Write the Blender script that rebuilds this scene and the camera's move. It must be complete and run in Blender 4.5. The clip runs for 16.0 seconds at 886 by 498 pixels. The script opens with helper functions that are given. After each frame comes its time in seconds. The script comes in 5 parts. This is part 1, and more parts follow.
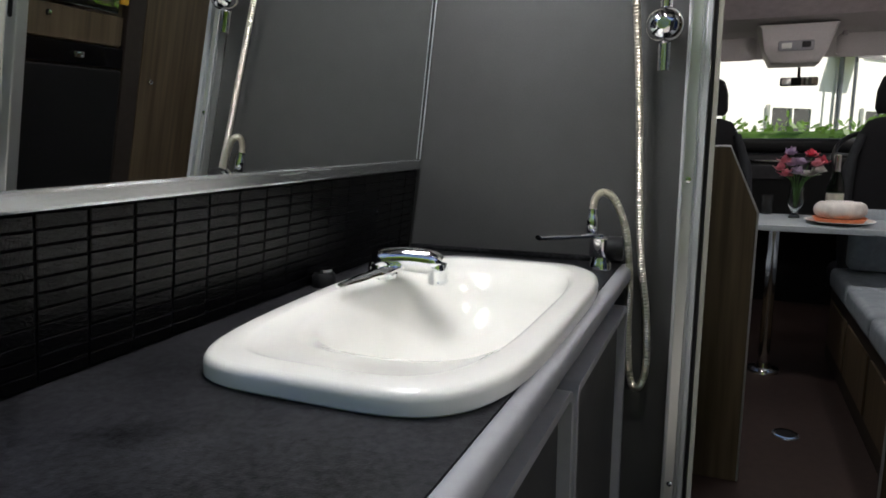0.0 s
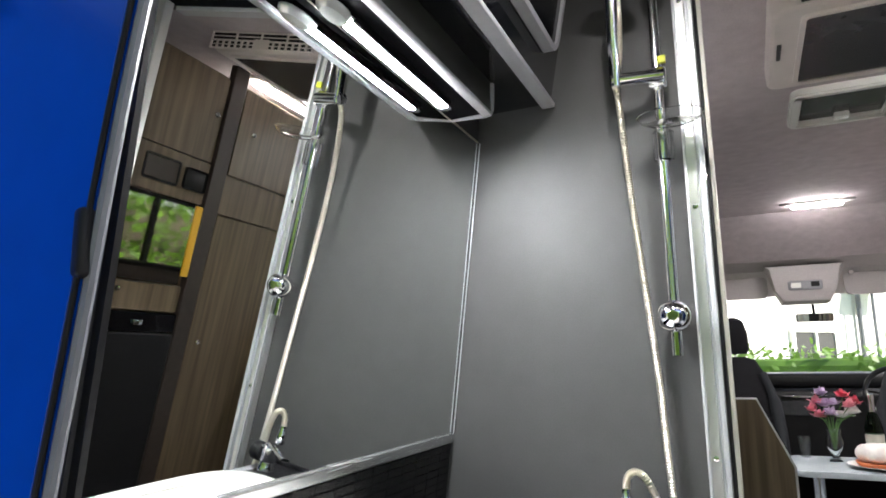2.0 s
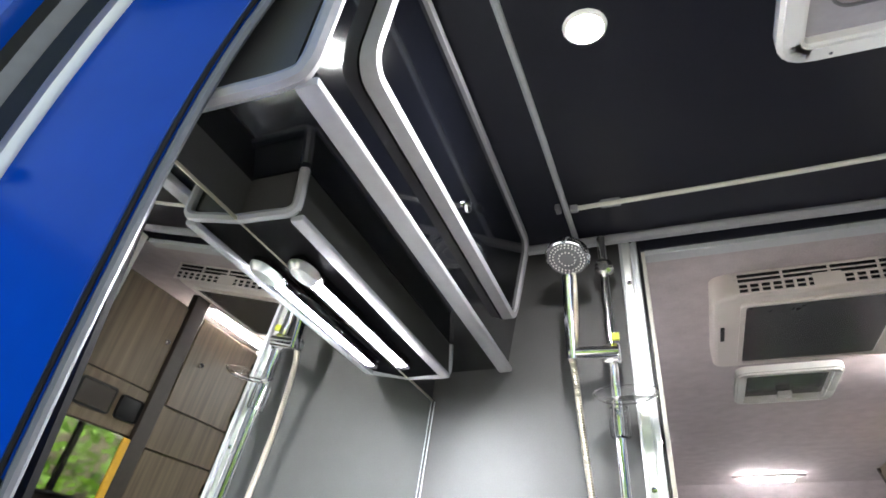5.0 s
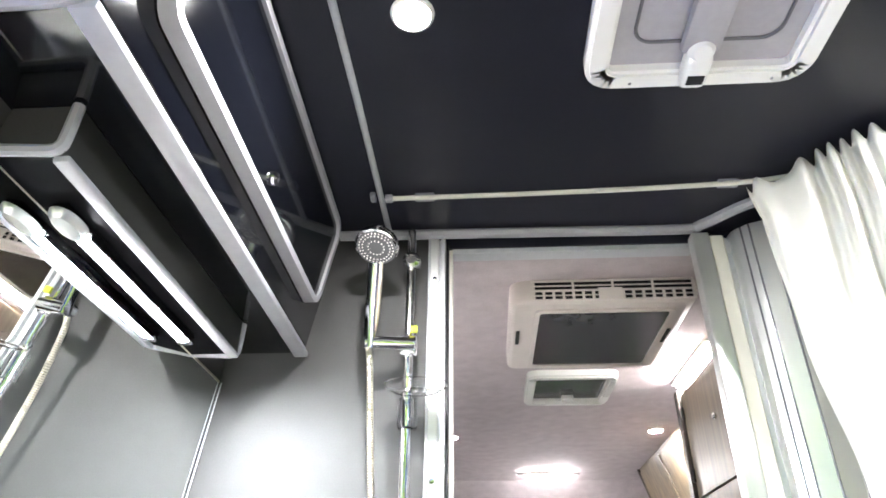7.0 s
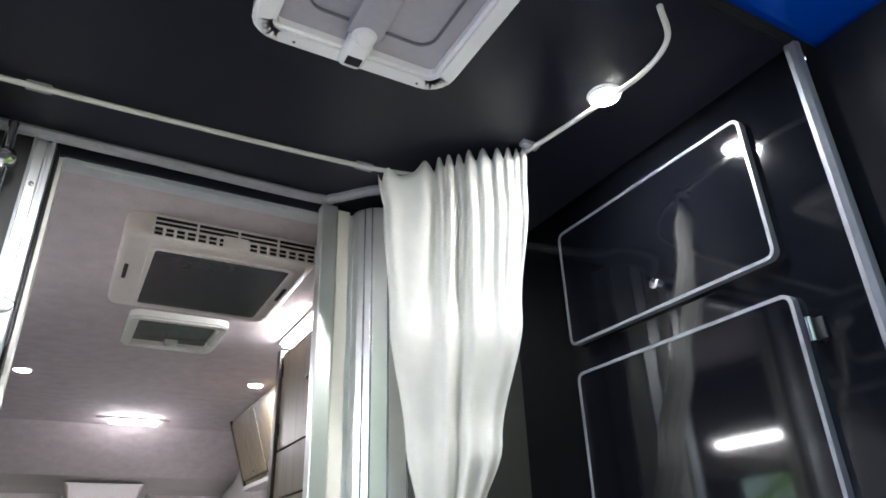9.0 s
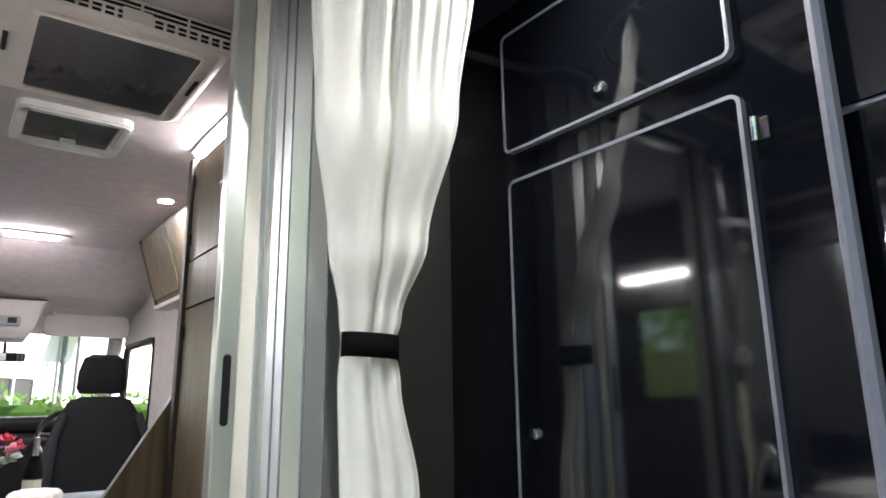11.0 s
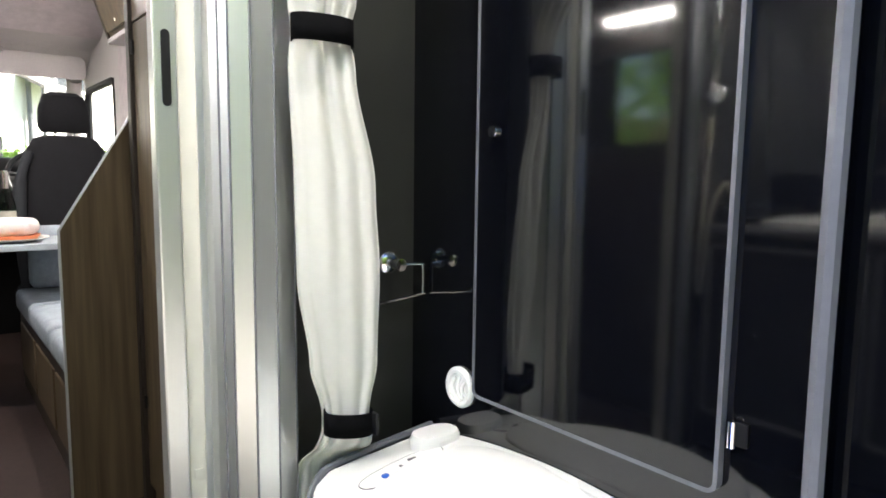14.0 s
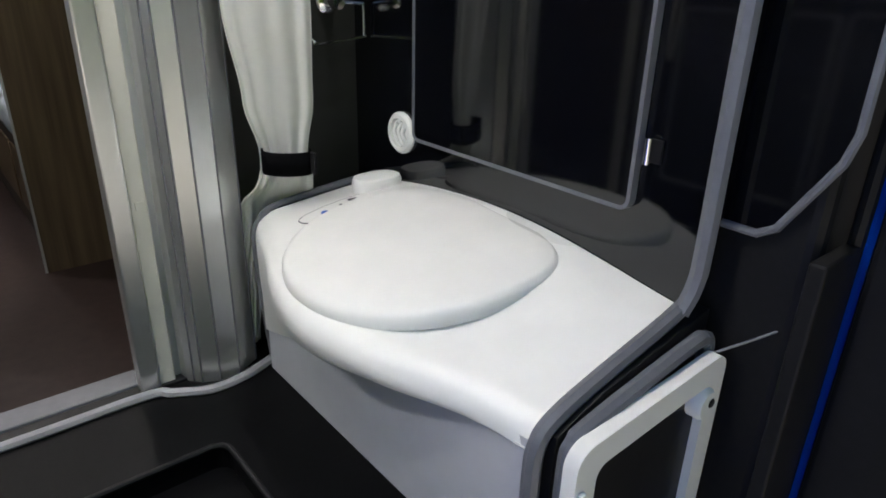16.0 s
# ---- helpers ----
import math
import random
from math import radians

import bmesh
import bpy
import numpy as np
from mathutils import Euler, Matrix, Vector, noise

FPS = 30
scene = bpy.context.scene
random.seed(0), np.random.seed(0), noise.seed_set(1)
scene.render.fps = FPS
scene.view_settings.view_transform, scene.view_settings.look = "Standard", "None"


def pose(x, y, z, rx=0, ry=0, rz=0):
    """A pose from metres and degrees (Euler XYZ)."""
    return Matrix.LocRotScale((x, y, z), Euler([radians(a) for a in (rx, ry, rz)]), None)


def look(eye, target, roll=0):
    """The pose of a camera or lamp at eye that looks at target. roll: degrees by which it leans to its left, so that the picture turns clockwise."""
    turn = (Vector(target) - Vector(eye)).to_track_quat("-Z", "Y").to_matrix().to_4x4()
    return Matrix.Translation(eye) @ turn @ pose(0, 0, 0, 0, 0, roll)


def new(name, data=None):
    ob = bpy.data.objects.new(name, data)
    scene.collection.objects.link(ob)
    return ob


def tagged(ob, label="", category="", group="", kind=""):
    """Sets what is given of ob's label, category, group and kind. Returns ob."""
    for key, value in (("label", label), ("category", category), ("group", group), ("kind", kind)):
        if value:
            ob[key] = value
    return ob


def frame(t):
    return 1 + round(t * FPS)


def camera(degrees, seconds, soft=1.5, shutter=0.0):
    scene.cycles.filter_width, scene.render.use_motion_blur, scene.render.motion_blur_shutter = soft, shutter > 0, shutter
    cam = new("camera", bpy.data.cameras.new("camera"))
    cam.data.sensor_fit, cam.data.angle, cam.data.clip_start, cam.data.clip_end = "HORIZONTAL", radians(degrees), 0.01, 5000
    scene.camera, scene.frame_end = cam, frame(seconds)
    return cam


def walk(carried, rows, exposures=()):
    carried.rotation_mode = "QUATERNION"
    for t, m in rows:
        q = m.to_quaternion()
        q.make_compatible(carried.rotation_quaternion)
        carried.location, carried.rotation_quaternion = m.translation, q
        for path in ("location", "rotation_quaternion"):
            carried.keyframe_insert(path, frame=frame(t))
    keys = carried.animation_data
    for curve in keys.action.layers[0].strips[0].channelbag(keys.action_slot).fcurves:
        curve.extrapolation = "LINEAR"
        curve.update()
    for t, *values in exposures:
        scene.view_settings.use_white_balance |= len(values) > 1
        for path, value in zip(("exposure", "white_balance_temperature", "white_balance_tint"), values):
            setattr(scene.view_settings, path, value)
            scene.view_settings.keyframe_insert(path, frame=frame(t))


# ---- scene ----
cam = camera(68.1, 16.0, soft=1.7)
PATH = [
    (0, (0.043, -0.056, 1.168), (-0.732, 1.756, 0.832), 0.0),
    (0.5, (0.061, -0.081, 1.194), (-0.759, 1.734, 1.016), -1.1),
    (1, (0.07, -0.11, 1.23), (-0.769, 1.706, 1.228), -1.9),
    (1.5, (0.067, -0.129, 1.263), (-0.779, 1.674, 1.447), -1.7),
    (2, (0.065, -0.153, 1.281), (-0.769, 1.634, 1.62), -0.9),
    (2.5, (0.06, -0.162, 1.307), (-0.75, 1.605, 1.776), -0.2),
    (3, (0.055, -0.161, 1.324), (-0.731, 1.58, 1.916), -0.8),
    (3.5, (0.059, -0.174, 1.318), (-0.703, 1.508, 2.087), 0.1),
    (4, (0.051, -0.172, 1.34), (-0.666, 1.461, 2.245), 3.2),
    (4.2, (0.046, -0.167, 1.339), (-0.646, 1.439, 2.311), 3.3),
    (6.5, (0.086, -0.139, 1.328), (-0.253, 1.547, 2.349), 2.3),
    (7, (0.093, -0.115, 1.331), (-0.025, 1.612, 2.332), 0.5),
    (7.5, (0.084, -0.104, 1.328), (0.214, 1.628, 2.319), -0.4),
    (8, (0.108, -0.105, 1.327), (0.54, 1.598, 2.282), -1.9),
    (8.5, (0.131, -0.118, 1.318), (0.815, 1.521, 2.238), -1.9),
    (9, (0.137, -0.127, 1.32), (1.035, 1.431, 2.195), -2.1),
    (9.5, (0.157, -0.086, 1.309), (1.182, 1.443, 2.093), -2.1),
    (10, (0.168, -0.045, 1.286), (1.243, 1.508, 1.943), -1.4),
    (10.2, (0.168, -0.03, 1.274), (1.274, 1.519, 1.888), -1.3),
    (12.5, (0.217, -0.007, 1.175), (1.442, 1.568, 1.312), 1.1),
    (13, (0.215, 0.006, 1.145), (1.463, 1.556, 1.160), 0.9),
    (13.5, (0.237, 0.015, 1.119), (1.485, 1.574, 1.01), 1.1),
    (14, (0.251, 0.007, 1.082), (1.492, 1.559, 0.857), 0.7),
    (14.5, (0.269, 0.007, 1.054), (1.504, 1.536, 0.681), 0.3),
    (15, (0.262, -0.001, 1.02), (1.5, 1.487, 0.515), 0.4),
    (15.5, (0.287, -0.033, 0.981), (1.511, 1.403, 0.319), 0.3),
    (16, (0.314, -0.071, 0.955), (1.502, 1.329, 0.162), 1.5),
]
EXPOSURES = [(0, 0.62, 6550, 10), (1, 1.37, 6620, 10), (2, 1.95, 6500, 10), (3, 1.9, 6550, 10), (4, 2.05, 6370, 10), (6.5, 3.15, 6400, 10), (7.5, 3.1, 6350, 10), (8.5, 2.55, 6100, 10), (10, 2.05, 6200, 10), (12.5, 2.25, 6650, 10), (13.5, 2.3, 6700, 10), (14, 2.62, 6750, 10), (15.5, 2.55, 6650, 10), (16, 1.72, 6650, 10)]
walk(cam, [(t, look(eye, target, roll)) for t, eye, target, roll in PATH], EXPOSURES)

# ---- world and sun ----
world = bpy.data.worlds.new("sky")
scene.world = world
world.use_nodes = True
wn = world.node_tree
sky = wn.nodes.new("ShaderNodeTexSky")
sky.sky_type, sky.sun_disc = "NISHITA", False
sky.sun_elevation, sky.sun_rotation = radians(45), radians(92)
wn.nodes["Background"].inputs[1].default_value = 0.08
wn.links.new(sky.outputs[0], wn.nodes["Background"].inputs[0])
sun = new("sun", bpy.data.lights.new("sun", "SUN"))
sun.data.energy, sun.data.angle, sun.data.color = 5.0, radians(0.5), (1.0, 0.95, 0.88)
az, el = radians(92), radians(45)
sun.matrix_world = look((math.sin(az) * math.cos(el) * 40, math.cos(az) * math.cos(el) * 40, math.sin(el) * 40), (0, 0, 0))


# ---- materials ----
def mat(name, color, rough=0.5, metal=0.0, scale=30.0, vary=0.12, bump=0.0, bscale=None, coat=0.0, spec=0.5, rvary=0.1, dark=None, stretch=(1, 1, 1), detail=4.0):
    """Two scales of noise over colour and roughness, and a fine relief."""
    m = bpy.data.materials.new(name)
    m.use_nodes = True
    nt = m.node_tree
    b = nt.nodes["Principled BSDF"]
    co = nt.nodes.new("ShaderNodeTexCoord")
    mp = nt.nodes.new("ShaderNodeMapping")
    mp.inputs["Scale"].default_value = stretch
    nt.links.new(co.outputs["Object"], mp.inputs["Vector"])
    n1 = nt.nodes.new("ShaderNodeTexNoise")
    n1.inputs["Scale"].default_value, n1.inputs["Detail"].default_value = scale, detail
    n2 = nt.nodes.new("ShaderNodeTexNoise")
    n2.inputs["Scale"].default_value = max(scale / 14, 1.2)
    nt.links.new(mp.outputs[0], n1.inputs["Vector"])
    nt.links.new(mp.outputs[0], n2.inputs["Vector"])
    add = nt.nodes.new("ShaderNodeMath")
    add.operation = "MULTIPLY_ADD"
    nt.links.new(n1.outputs[0], add.inputs[0])
    add.inputs[1].default_value = 0.6
    half = nt.nodes.new("ShaderNodeMath")
    half.operation = "MULTIPLY"
    half.inputs[1].default_value = 0.4
    nt.links.new(n2.outputs[0], half.inputs[0])
    nt.links.new(half.outputs[0], add.inputs[2])
    ramp = nt.nodes.new("ShaderNodeValToRGB")
    lo = dark if dark else tuple(c * (1 - vary) for c in color)
    hi = tuple(min(1, c * (1 + vary)) for c in color)
    ramp.color_ramp.elements[0].position, ramp.color_ramp.elements[1].position = 0.32, 0.68
    ramp.color_ramp.elements[0].color, ramp.color_ramp.elements[1].color = (*lo, 1), (*hi, 1)
    nt.links.new(add.outputs[0], ramp.inputs[0])
    nt.links.new(ramp.outputs[0], b.inputs["Base Color"])
    rr = nt.nodes.new("ShaderNodeMapRange")
    rr.inputs["To Min"].default_value, rr.inputs["To Max"].default_value = max(0, rough * (1 - rvary)), min(1, rough * (1 + rvary))
    nt.links.new(n2.outputs[0], rr.inputs["Value"])
    nt.links.new(rr.outputs[0], b.inputs["Roughness"])
    b.inputs["Metallic"].default_value = metal
    b.inputs["Specular IOR Level"].default_value = spec
    if coat:
        b.inputs["Coat Weight"].default_value, b.inputs["Coat Roughness"].default_value = coat, 0.05
    if bump:
        nb = nt.nodes.new("ShaderNodeTexNoise")
        nb.inputs["Scale"].default_value, nb.inputs["Detail"].default_value = bscale or scale * 2, 3
        nt.links.new(mp.outputs[0], nb.inputs["Vector"])
        bp = nt.nodes.new("ShaderNodeBump")
        bp.inputs["Strength"].default_value, bp.inputs["Distance"].default_value = bump, 0.002
        nt.links.new(nb.outputs[0], bp.inputs["Height"])
        nt.links.new(bp.outputs[0], b.inputs["Normal"])
    return m


def glow(name, color, strength):
    m = bpy.data.materials.new(name)
    m.use_nodes = True
    b = m.node_tree.nodes["Principled BSDF"]
    b.inputs["Base Color"].default_value = (*color, 1)
    b.inputs["Emission Color"].default_value = (*color, 1)
    b.inputs["Emission Strength"].default_value = strength
    return m


def clear(name, color, rough=0.02, ior=1.45):
    m = bpy.data.materials.new(name)
    m.use_nodes = True
    b = m.node_tree.nodes["Principled BSDF"]
    b.inputs["Base Color"].default_value = (*color, 1)
    b.inputs["Transmission Weight"].default_value = 1
    b.inputs["Roughness"].default_value, b.inputs["IOR"].default_value = rough, ior
    return m


def wood(name, a, b_, axis=2):
    """Woodgrain laminate: grain drawn out along one axis."""
    st = [26, 26, 26]
    st[axis] = 1.3
    return mat(name, a, 0.42, scale=1.6, vary=0.22, dark=b_, stretch=tuple(st), bump=0.08, bscale=4, detail=8)


LAMINATE = mat("grey_laminate", (0.044, 0.044, 0.044), 0.55, scale=300, vary=0.14, bump=0.05, bscale=500)
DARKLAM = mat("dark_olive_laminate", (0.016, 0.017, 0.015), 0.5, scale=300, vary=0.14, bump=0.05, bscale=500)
GLOSS = mat("gloss_black_panel", (0.0025, 0.0029, 0.0045), 0.06, scale=40, vary=0.2, rvary=0.3, spec=0.75)
CEILDARK = mat("dark_ceiling_board", (0.0074, 0.0080, 0.0145), 0.42, scale=200, vary=0.15, bump=0.05, spec=0.3)
TRIM = mat("grey_plastic_edging", (0.29, 0.29, 0.31), 0.48, scale=60, vary=0.06)
TRIMD = mat("mid_grey_plastic_edging", (0.13, 0.135, 0.15), 0.42, scale=60, vary=0.08)
ALU = mat("brushed_aluminium", (0.74, 0.75, 0.74), 0.32, 0.85, scale=3, vary=0.012, stretch=(90, 90, 2), rvary=0.02)
ALUH = mat("brushed_aluminium_channel", (0.74, 0.75, 0.76), 0.25, 1.0, scale=3, vary=0.05, stretch=(60, 1.5, 60), rvary=0.25)
ALUMAT = mat("satin_aluminium", (0.56, 0.58, 0.60), 0.45, 0.6, scale=3, vary=0.04, stretch=(60, 60, 2))
CREAM = mat("cream_plastic_profile", (0.62, 0.61, 0.54), 0.4, scale=20, vary=0.05)
CHROME = mat("polished_chrome", (0.90, 0.90, 0.91), 0.11, 1.0, scale=20, vary=0.02, rvary=0.5)
BRASSY = mat("stainless_hose", (0.72, 0.67, 0.57), 0.34, 1.0, scale=40, vary=0.05)
WHITE = mat("white_plastic", (0.80, 0.80, 0.77), 0.28, scale=15, vary=0.03, bump=0.01)
CERAMIC = mat("white_ceramic_resin", (0.82, 0.81, 0.76), 0.12, scale=12, vary=0.03, coat=0.4)
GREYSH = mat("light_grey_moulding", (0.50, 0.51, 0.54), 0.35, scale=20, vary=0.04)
WORKTOP = mat("speckled_dark_worktop", (0.0085, 0.0085, 0.0095), 0.42, scale=130, vary=2.9, dark=(0.001, 0.001, 0.0012), bump=0.25, bscale=500, detail=8, spec=0.05)
TILE = mat("black_glass_mosaic", (0.0018, 0.0018, 0.0022), 0.1, scale=25, vary=0.3, bump=0.5, bscale=340, spec=0.2)
GROUT = mat("dark_grout", (0.0025, 0.0025, 0.003), 0.8, scale=200, vary=0.2)
MIRROR = mat("silvered_mirror", (0.90, 0.92, 0.91), 0.008, 1.0, scale=5, vary=0.01, rvary=0.5)
BLUE = mat("blue_car_paint", (0.0, 0.04, 0.29), 0.24, 0.0, scale=12, vary=0.1, coat=0.1, spec=0.2)
RUBBER = mat("black_rubber", (0.009, 0.009, 0.010), 0.55, scale=90, vary=0.2, bump=0.1, spec=0.2)
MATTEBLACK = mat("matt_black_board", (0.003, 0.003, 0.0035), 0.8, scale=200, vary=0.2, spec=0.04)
BLACKP = mat("black_plastic", (0.009, 0.009, 0.010), 0.45, scale=120, vary=0.2, bump=0.08, spec=0.25)
TAPCHROME = mat("bright_chrome_tap", (0.95, 0.95, 0.95), 0.08, 1.0, scale=40, vary=0.02, rvary=0.3)
OVENGLASS = mat("mirror_finish_oven_glass", (0.30, 0.30, 0.28), 0.03, 1.0, scale=40, vary=0.1)
WOODV = wood("grey_brown_woodgrain_upright", (0.15, 0.109, 0.066), (0.064, 0.046, 0.027), 2)
WOODDK = mat("dark_brown_edge_board", (0.035, 0.026, 0.022), 0.5, scale=40, vary=0.2)
FABCEIL = mat("grey_carpet_lining", (0.48, 0.425, 0.44), 0.95, scale=260, vary=0.18, bump=0.3, bscale=700)
VINYL = mat("greyish_vinyl_floor", (0.036, 0.023, 0.020), 0.55, scale=30, vary=0.2, bump=0.1, bscale=300, spec=0.2)
TRAY = mat("dark_wetroom_floor", (0.005, 0.005, 0.0055), 0.34, scale=120, vary=0.3, bump=0.15, bscale=500, spec=0.05)
CURTAIN = mat("white_shower_curtain", (0.83, 0.83, 0.78), 0.6, scale=60, vary=0.04, bump=0.1, bscale=900)
nt_ = CURTAIN.node_tree
tr_ = nt_.nodes.new("ShaderNodeBsdfTranslucent")
tr_.inputs["Color"].default_value = (0.84, 0.835, 0.78, 1)
mx_ = nt_.nodes.new("ShaderNodeMixShader")
mx_.inputs[0].default_value = 0.42
nt_.links.new(nt_.nodes["Principled BSDF"].outputs[0], mx_.inputs[1])
nt_.links.new(tr_.outputs[0], mx_.inputs[2])
nt_.links.new(mx_.outputs[0], nt_.nodes["Material Output"].inputs[0])
CUSHION = mat("blue_grey_cushion_fabric", (0.30, 0.34, 0.38), 0.9, scale=350, vary=0.25, bump=0.4, bscale=800)
SEATFAB = mat("black_seat_fabric", (0.010, 0.010, 0.012), 0.85, scale=300, vary=0.3, bump=0.4, bscale=700, spec=0.15)
SEATGREY = mat("grey_seat_side", (0.025, 0.027, 0.031), 0.8, scale=300, vary=0.2, bump=0.3, bscale=700, spec=0.2)
CABTRIM = mat("pale_grey_cab_plastic", (0.46, 0.43, 0.43), 0.6, scale=90, vary=0.06)
SMOKED = mat("smoked_grey_panel", (0.045, 0.045, 0.05), 0.22, scale=30, vary=0.15)
TABLETOP = mat("pale_table_laminate", (0.52, 0.58, 0.62), 0.25, scale=60, vary=0.08)
GLASS = clear("clear_glass", (0.95, 0.97, 0.96))
CLEARP = clear("clear_plastic", (0.97, 0.97, 0.98), 0.08, 1.12)
GREENGLASS = clear("dark_green_glass", (0.02, 0.06, 0.03))
TUBE = glow("led_tube_diffuser", (0.95, 0.97, 1.0), 210)
SPOT = glow("led_spot_lens", (1.0, 0.97, 0.95), 420)
WARMTUBE = glow("ceiling_lamp_diffuser", (1.0, 0.97, 0.95), 24)
CABTUBE = glow("cab_end_lamp_diffuser", (1.0, 0.95, 0.93), 40)
RENDERW = mat("white_house_render", (0.80, 0.78, 0.74), 0.9, scale=15, vary=0.06, bump=0.3)
ROOFT = mat("slate_roof", (0.16, 0.15, 0.15), 0.8, scale=12, vary=0.3)
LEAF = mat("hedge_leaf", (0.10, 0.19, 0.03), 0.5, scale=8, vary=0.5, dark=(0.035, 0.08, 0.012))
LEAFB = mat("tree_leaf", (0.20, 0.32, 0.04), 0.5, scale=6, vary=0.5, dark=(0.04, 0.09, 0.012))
# Brighter leaf copy for the side hedge, with sunlight put into its colour.
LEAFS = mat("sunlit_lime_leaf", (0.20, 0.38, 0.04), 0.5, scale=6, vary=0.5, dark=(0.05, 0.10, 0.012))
for lf, col in ((LEAFS, (0.30, 0.54, 0.05, 1)), (LEAF, (0.16, 0.30, 0.03, 1)), (LEAFB, (0.34, 0.48, 0.06, 1))):
    nt_ = lf.node_tree
    tr_ = nt_.nodes.new("ShaderNodeBsdfTranslucent")
    tr_.inputs["Color"].default_value = col
    mx_ = nt_.nodes.new("ShaderNodeMixShader")
    mx_.inputs[0].default_value = 0.5
    nt_.links.new(nt_.nodes["Principled BSDF"].outputs[0], mx_.inputs[1])
    nt_.links.new(tr_.outputs[0], mx_.inputs[2])
    nt_.links.new(mx_.outputs[0], nt_.nodes["Material Output"].inputs[0])
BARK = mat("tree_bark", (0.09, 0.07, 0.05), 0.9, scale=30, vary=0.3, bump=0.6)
GRASS = mat("lawn_ground", (0.09, 0.13, 0.04), 0.95, scale=20, vary=0.4, bump=0.5)
PAVE = mat("drive_paving", (0.30, 0.28, 0.26), 0.9, scale=25, vary=0.2, bump=0.3)
PINK = mat("pink_petal", (0.72, 0.27, 0.33), 0.6, scale=80, vary=0.25)
LILAC = mat("lilac_petal", (0.50, 0.40, 0.55), 0.6, scale=80, vary=0.2)
REDP = mat("red_petal", (0.62, 0.09, 0.14), 0.6, scale=80, vary=0.2)
WHITEP = mat("white_petal", (0.78, 0.76, 0.74), 0.6, scale=80, vary=0.08)
STEM = mat("green_stem", (0.07, 0.17, 0.04), 0.6, scale=80, vary=0.3)
ORANGE = mat("orange_patterned_rim", (0.75, 0.22, 0.08), 0.5, scale=120, vary=0.25)
CAKE = mat("white_iced_sponge", (0.82, 0.78, 0.74), 0.7, scale=60, vary=0.08, bump=0.6, bscale=150)
YELLOW = mat("yellow_plastic", (0.75, 0.42, 0.03), 0.4, scale=40, vary=0.08)
YGLUE = mat("yellow_green_label", (0.55, 0.60, 0.04), 0.5, scale=40, vary=0.1)
BLUEDOT = mat("blue_button", (0.01, 0.10, 0.45), 0.4, scale=40, vary=0.1)
GREYINK = mat("grey_marking", (0.12, 0.12, 0.13), 0.5, scale=40, vary=0.1)
FOIL = mat("silver_foil", (0.75, 0.74, 0.70), 0.25, 1.0, scale=80, vary=0.1, bump=0.4)
LABEL = mat("cream_bottle_label", (0.65, 0.62, 0.52), 0.6, scale=60, vary=0.06)


# ---- building blocks ----
def finish(bm, name, material, smooth=False):
    me = bpy.data.meshes.new(name)
    bmesh.ops.recalc_face_normals(bm, faces=bm.faces)
    bm.to_mesh(me)
    bm.free()
    if isinstance(material, (list, tuple)):
        for m in material:
            me.materials.append(m)
    else:
        me.materials.append(material)
    if smooth:
        for p in me.polygons:
            p.use_smooth = True
        me.set_sharp_from_angle(angle=radians(38))
        top = max(p.area for p in me.polygons)
        broad = [p for p in me.polygons if p.area > 0.12 * top]
        if len(broad) <= 6 and len(me.polygons) > 12:
            for p in broad:
                p.use_smooth = False
    return me


def part(name, bm, material, parent=None, label="", smooth=True):
    """One mesh, in world coordinates, under a thing or a part."""
    ob = new(name, finish(bm, name, material, smooth))
    if parent is not None:
        ob.parent = parent
        ob.matrix_parent_inverse = BASES.get(parent.name, Matrix()).inverted()
    if label:
        ob["label"] = label
    return ob


BASES = {}


def thing(name, at, label, category, group="", kind=""):
    ob = new(name)
    ob.empty_display_size = 0.05
    ob.matrix_world = Matrix.Translation(at)
    BASES[ob.name] = Matrix.Translation(at)
    return tagged(ob, label, category, group, kind)


def structure(name, bm, material, label, category, smooth=False):
    return tagged(part(name, bm, material, None, "", smooth), label, category, "", "structure")


def box(x0, x1, y0, y1, z0, z1, bevel=0.0, seg=2, bm=None, m=None):
    own = bm is None
    b = bmesh.new()
    bmesh.ops.create_cube(b, size=1)
    for v in b.verts:
        v.co = Vector((x0 + (v.co.x + 0.5) * (x1 - x0), y0 + (v.co.y + 0.5) * (y1 - y0), z0 + (v.co.z + 0.5) * (z1 - z0)))
    if bevel:
        bmesh.ops.bevel(b, geom=list(b.edges), offset=bevel, segments=seg, affect="EDGES", profile=0.5)
    if m is not None:
        bmesh.ops.transform(b, matrix=m, verts=b.verts)
    if own:
        return b
    return join(bm, b)


def join(bm, other):
    me = bpy.data.meshes.new("tmp")
    other.to_mesh(me)
    other.free()
    bm.from_mesh(me)
    bpy.data.meshes.remove(me)
    return bm


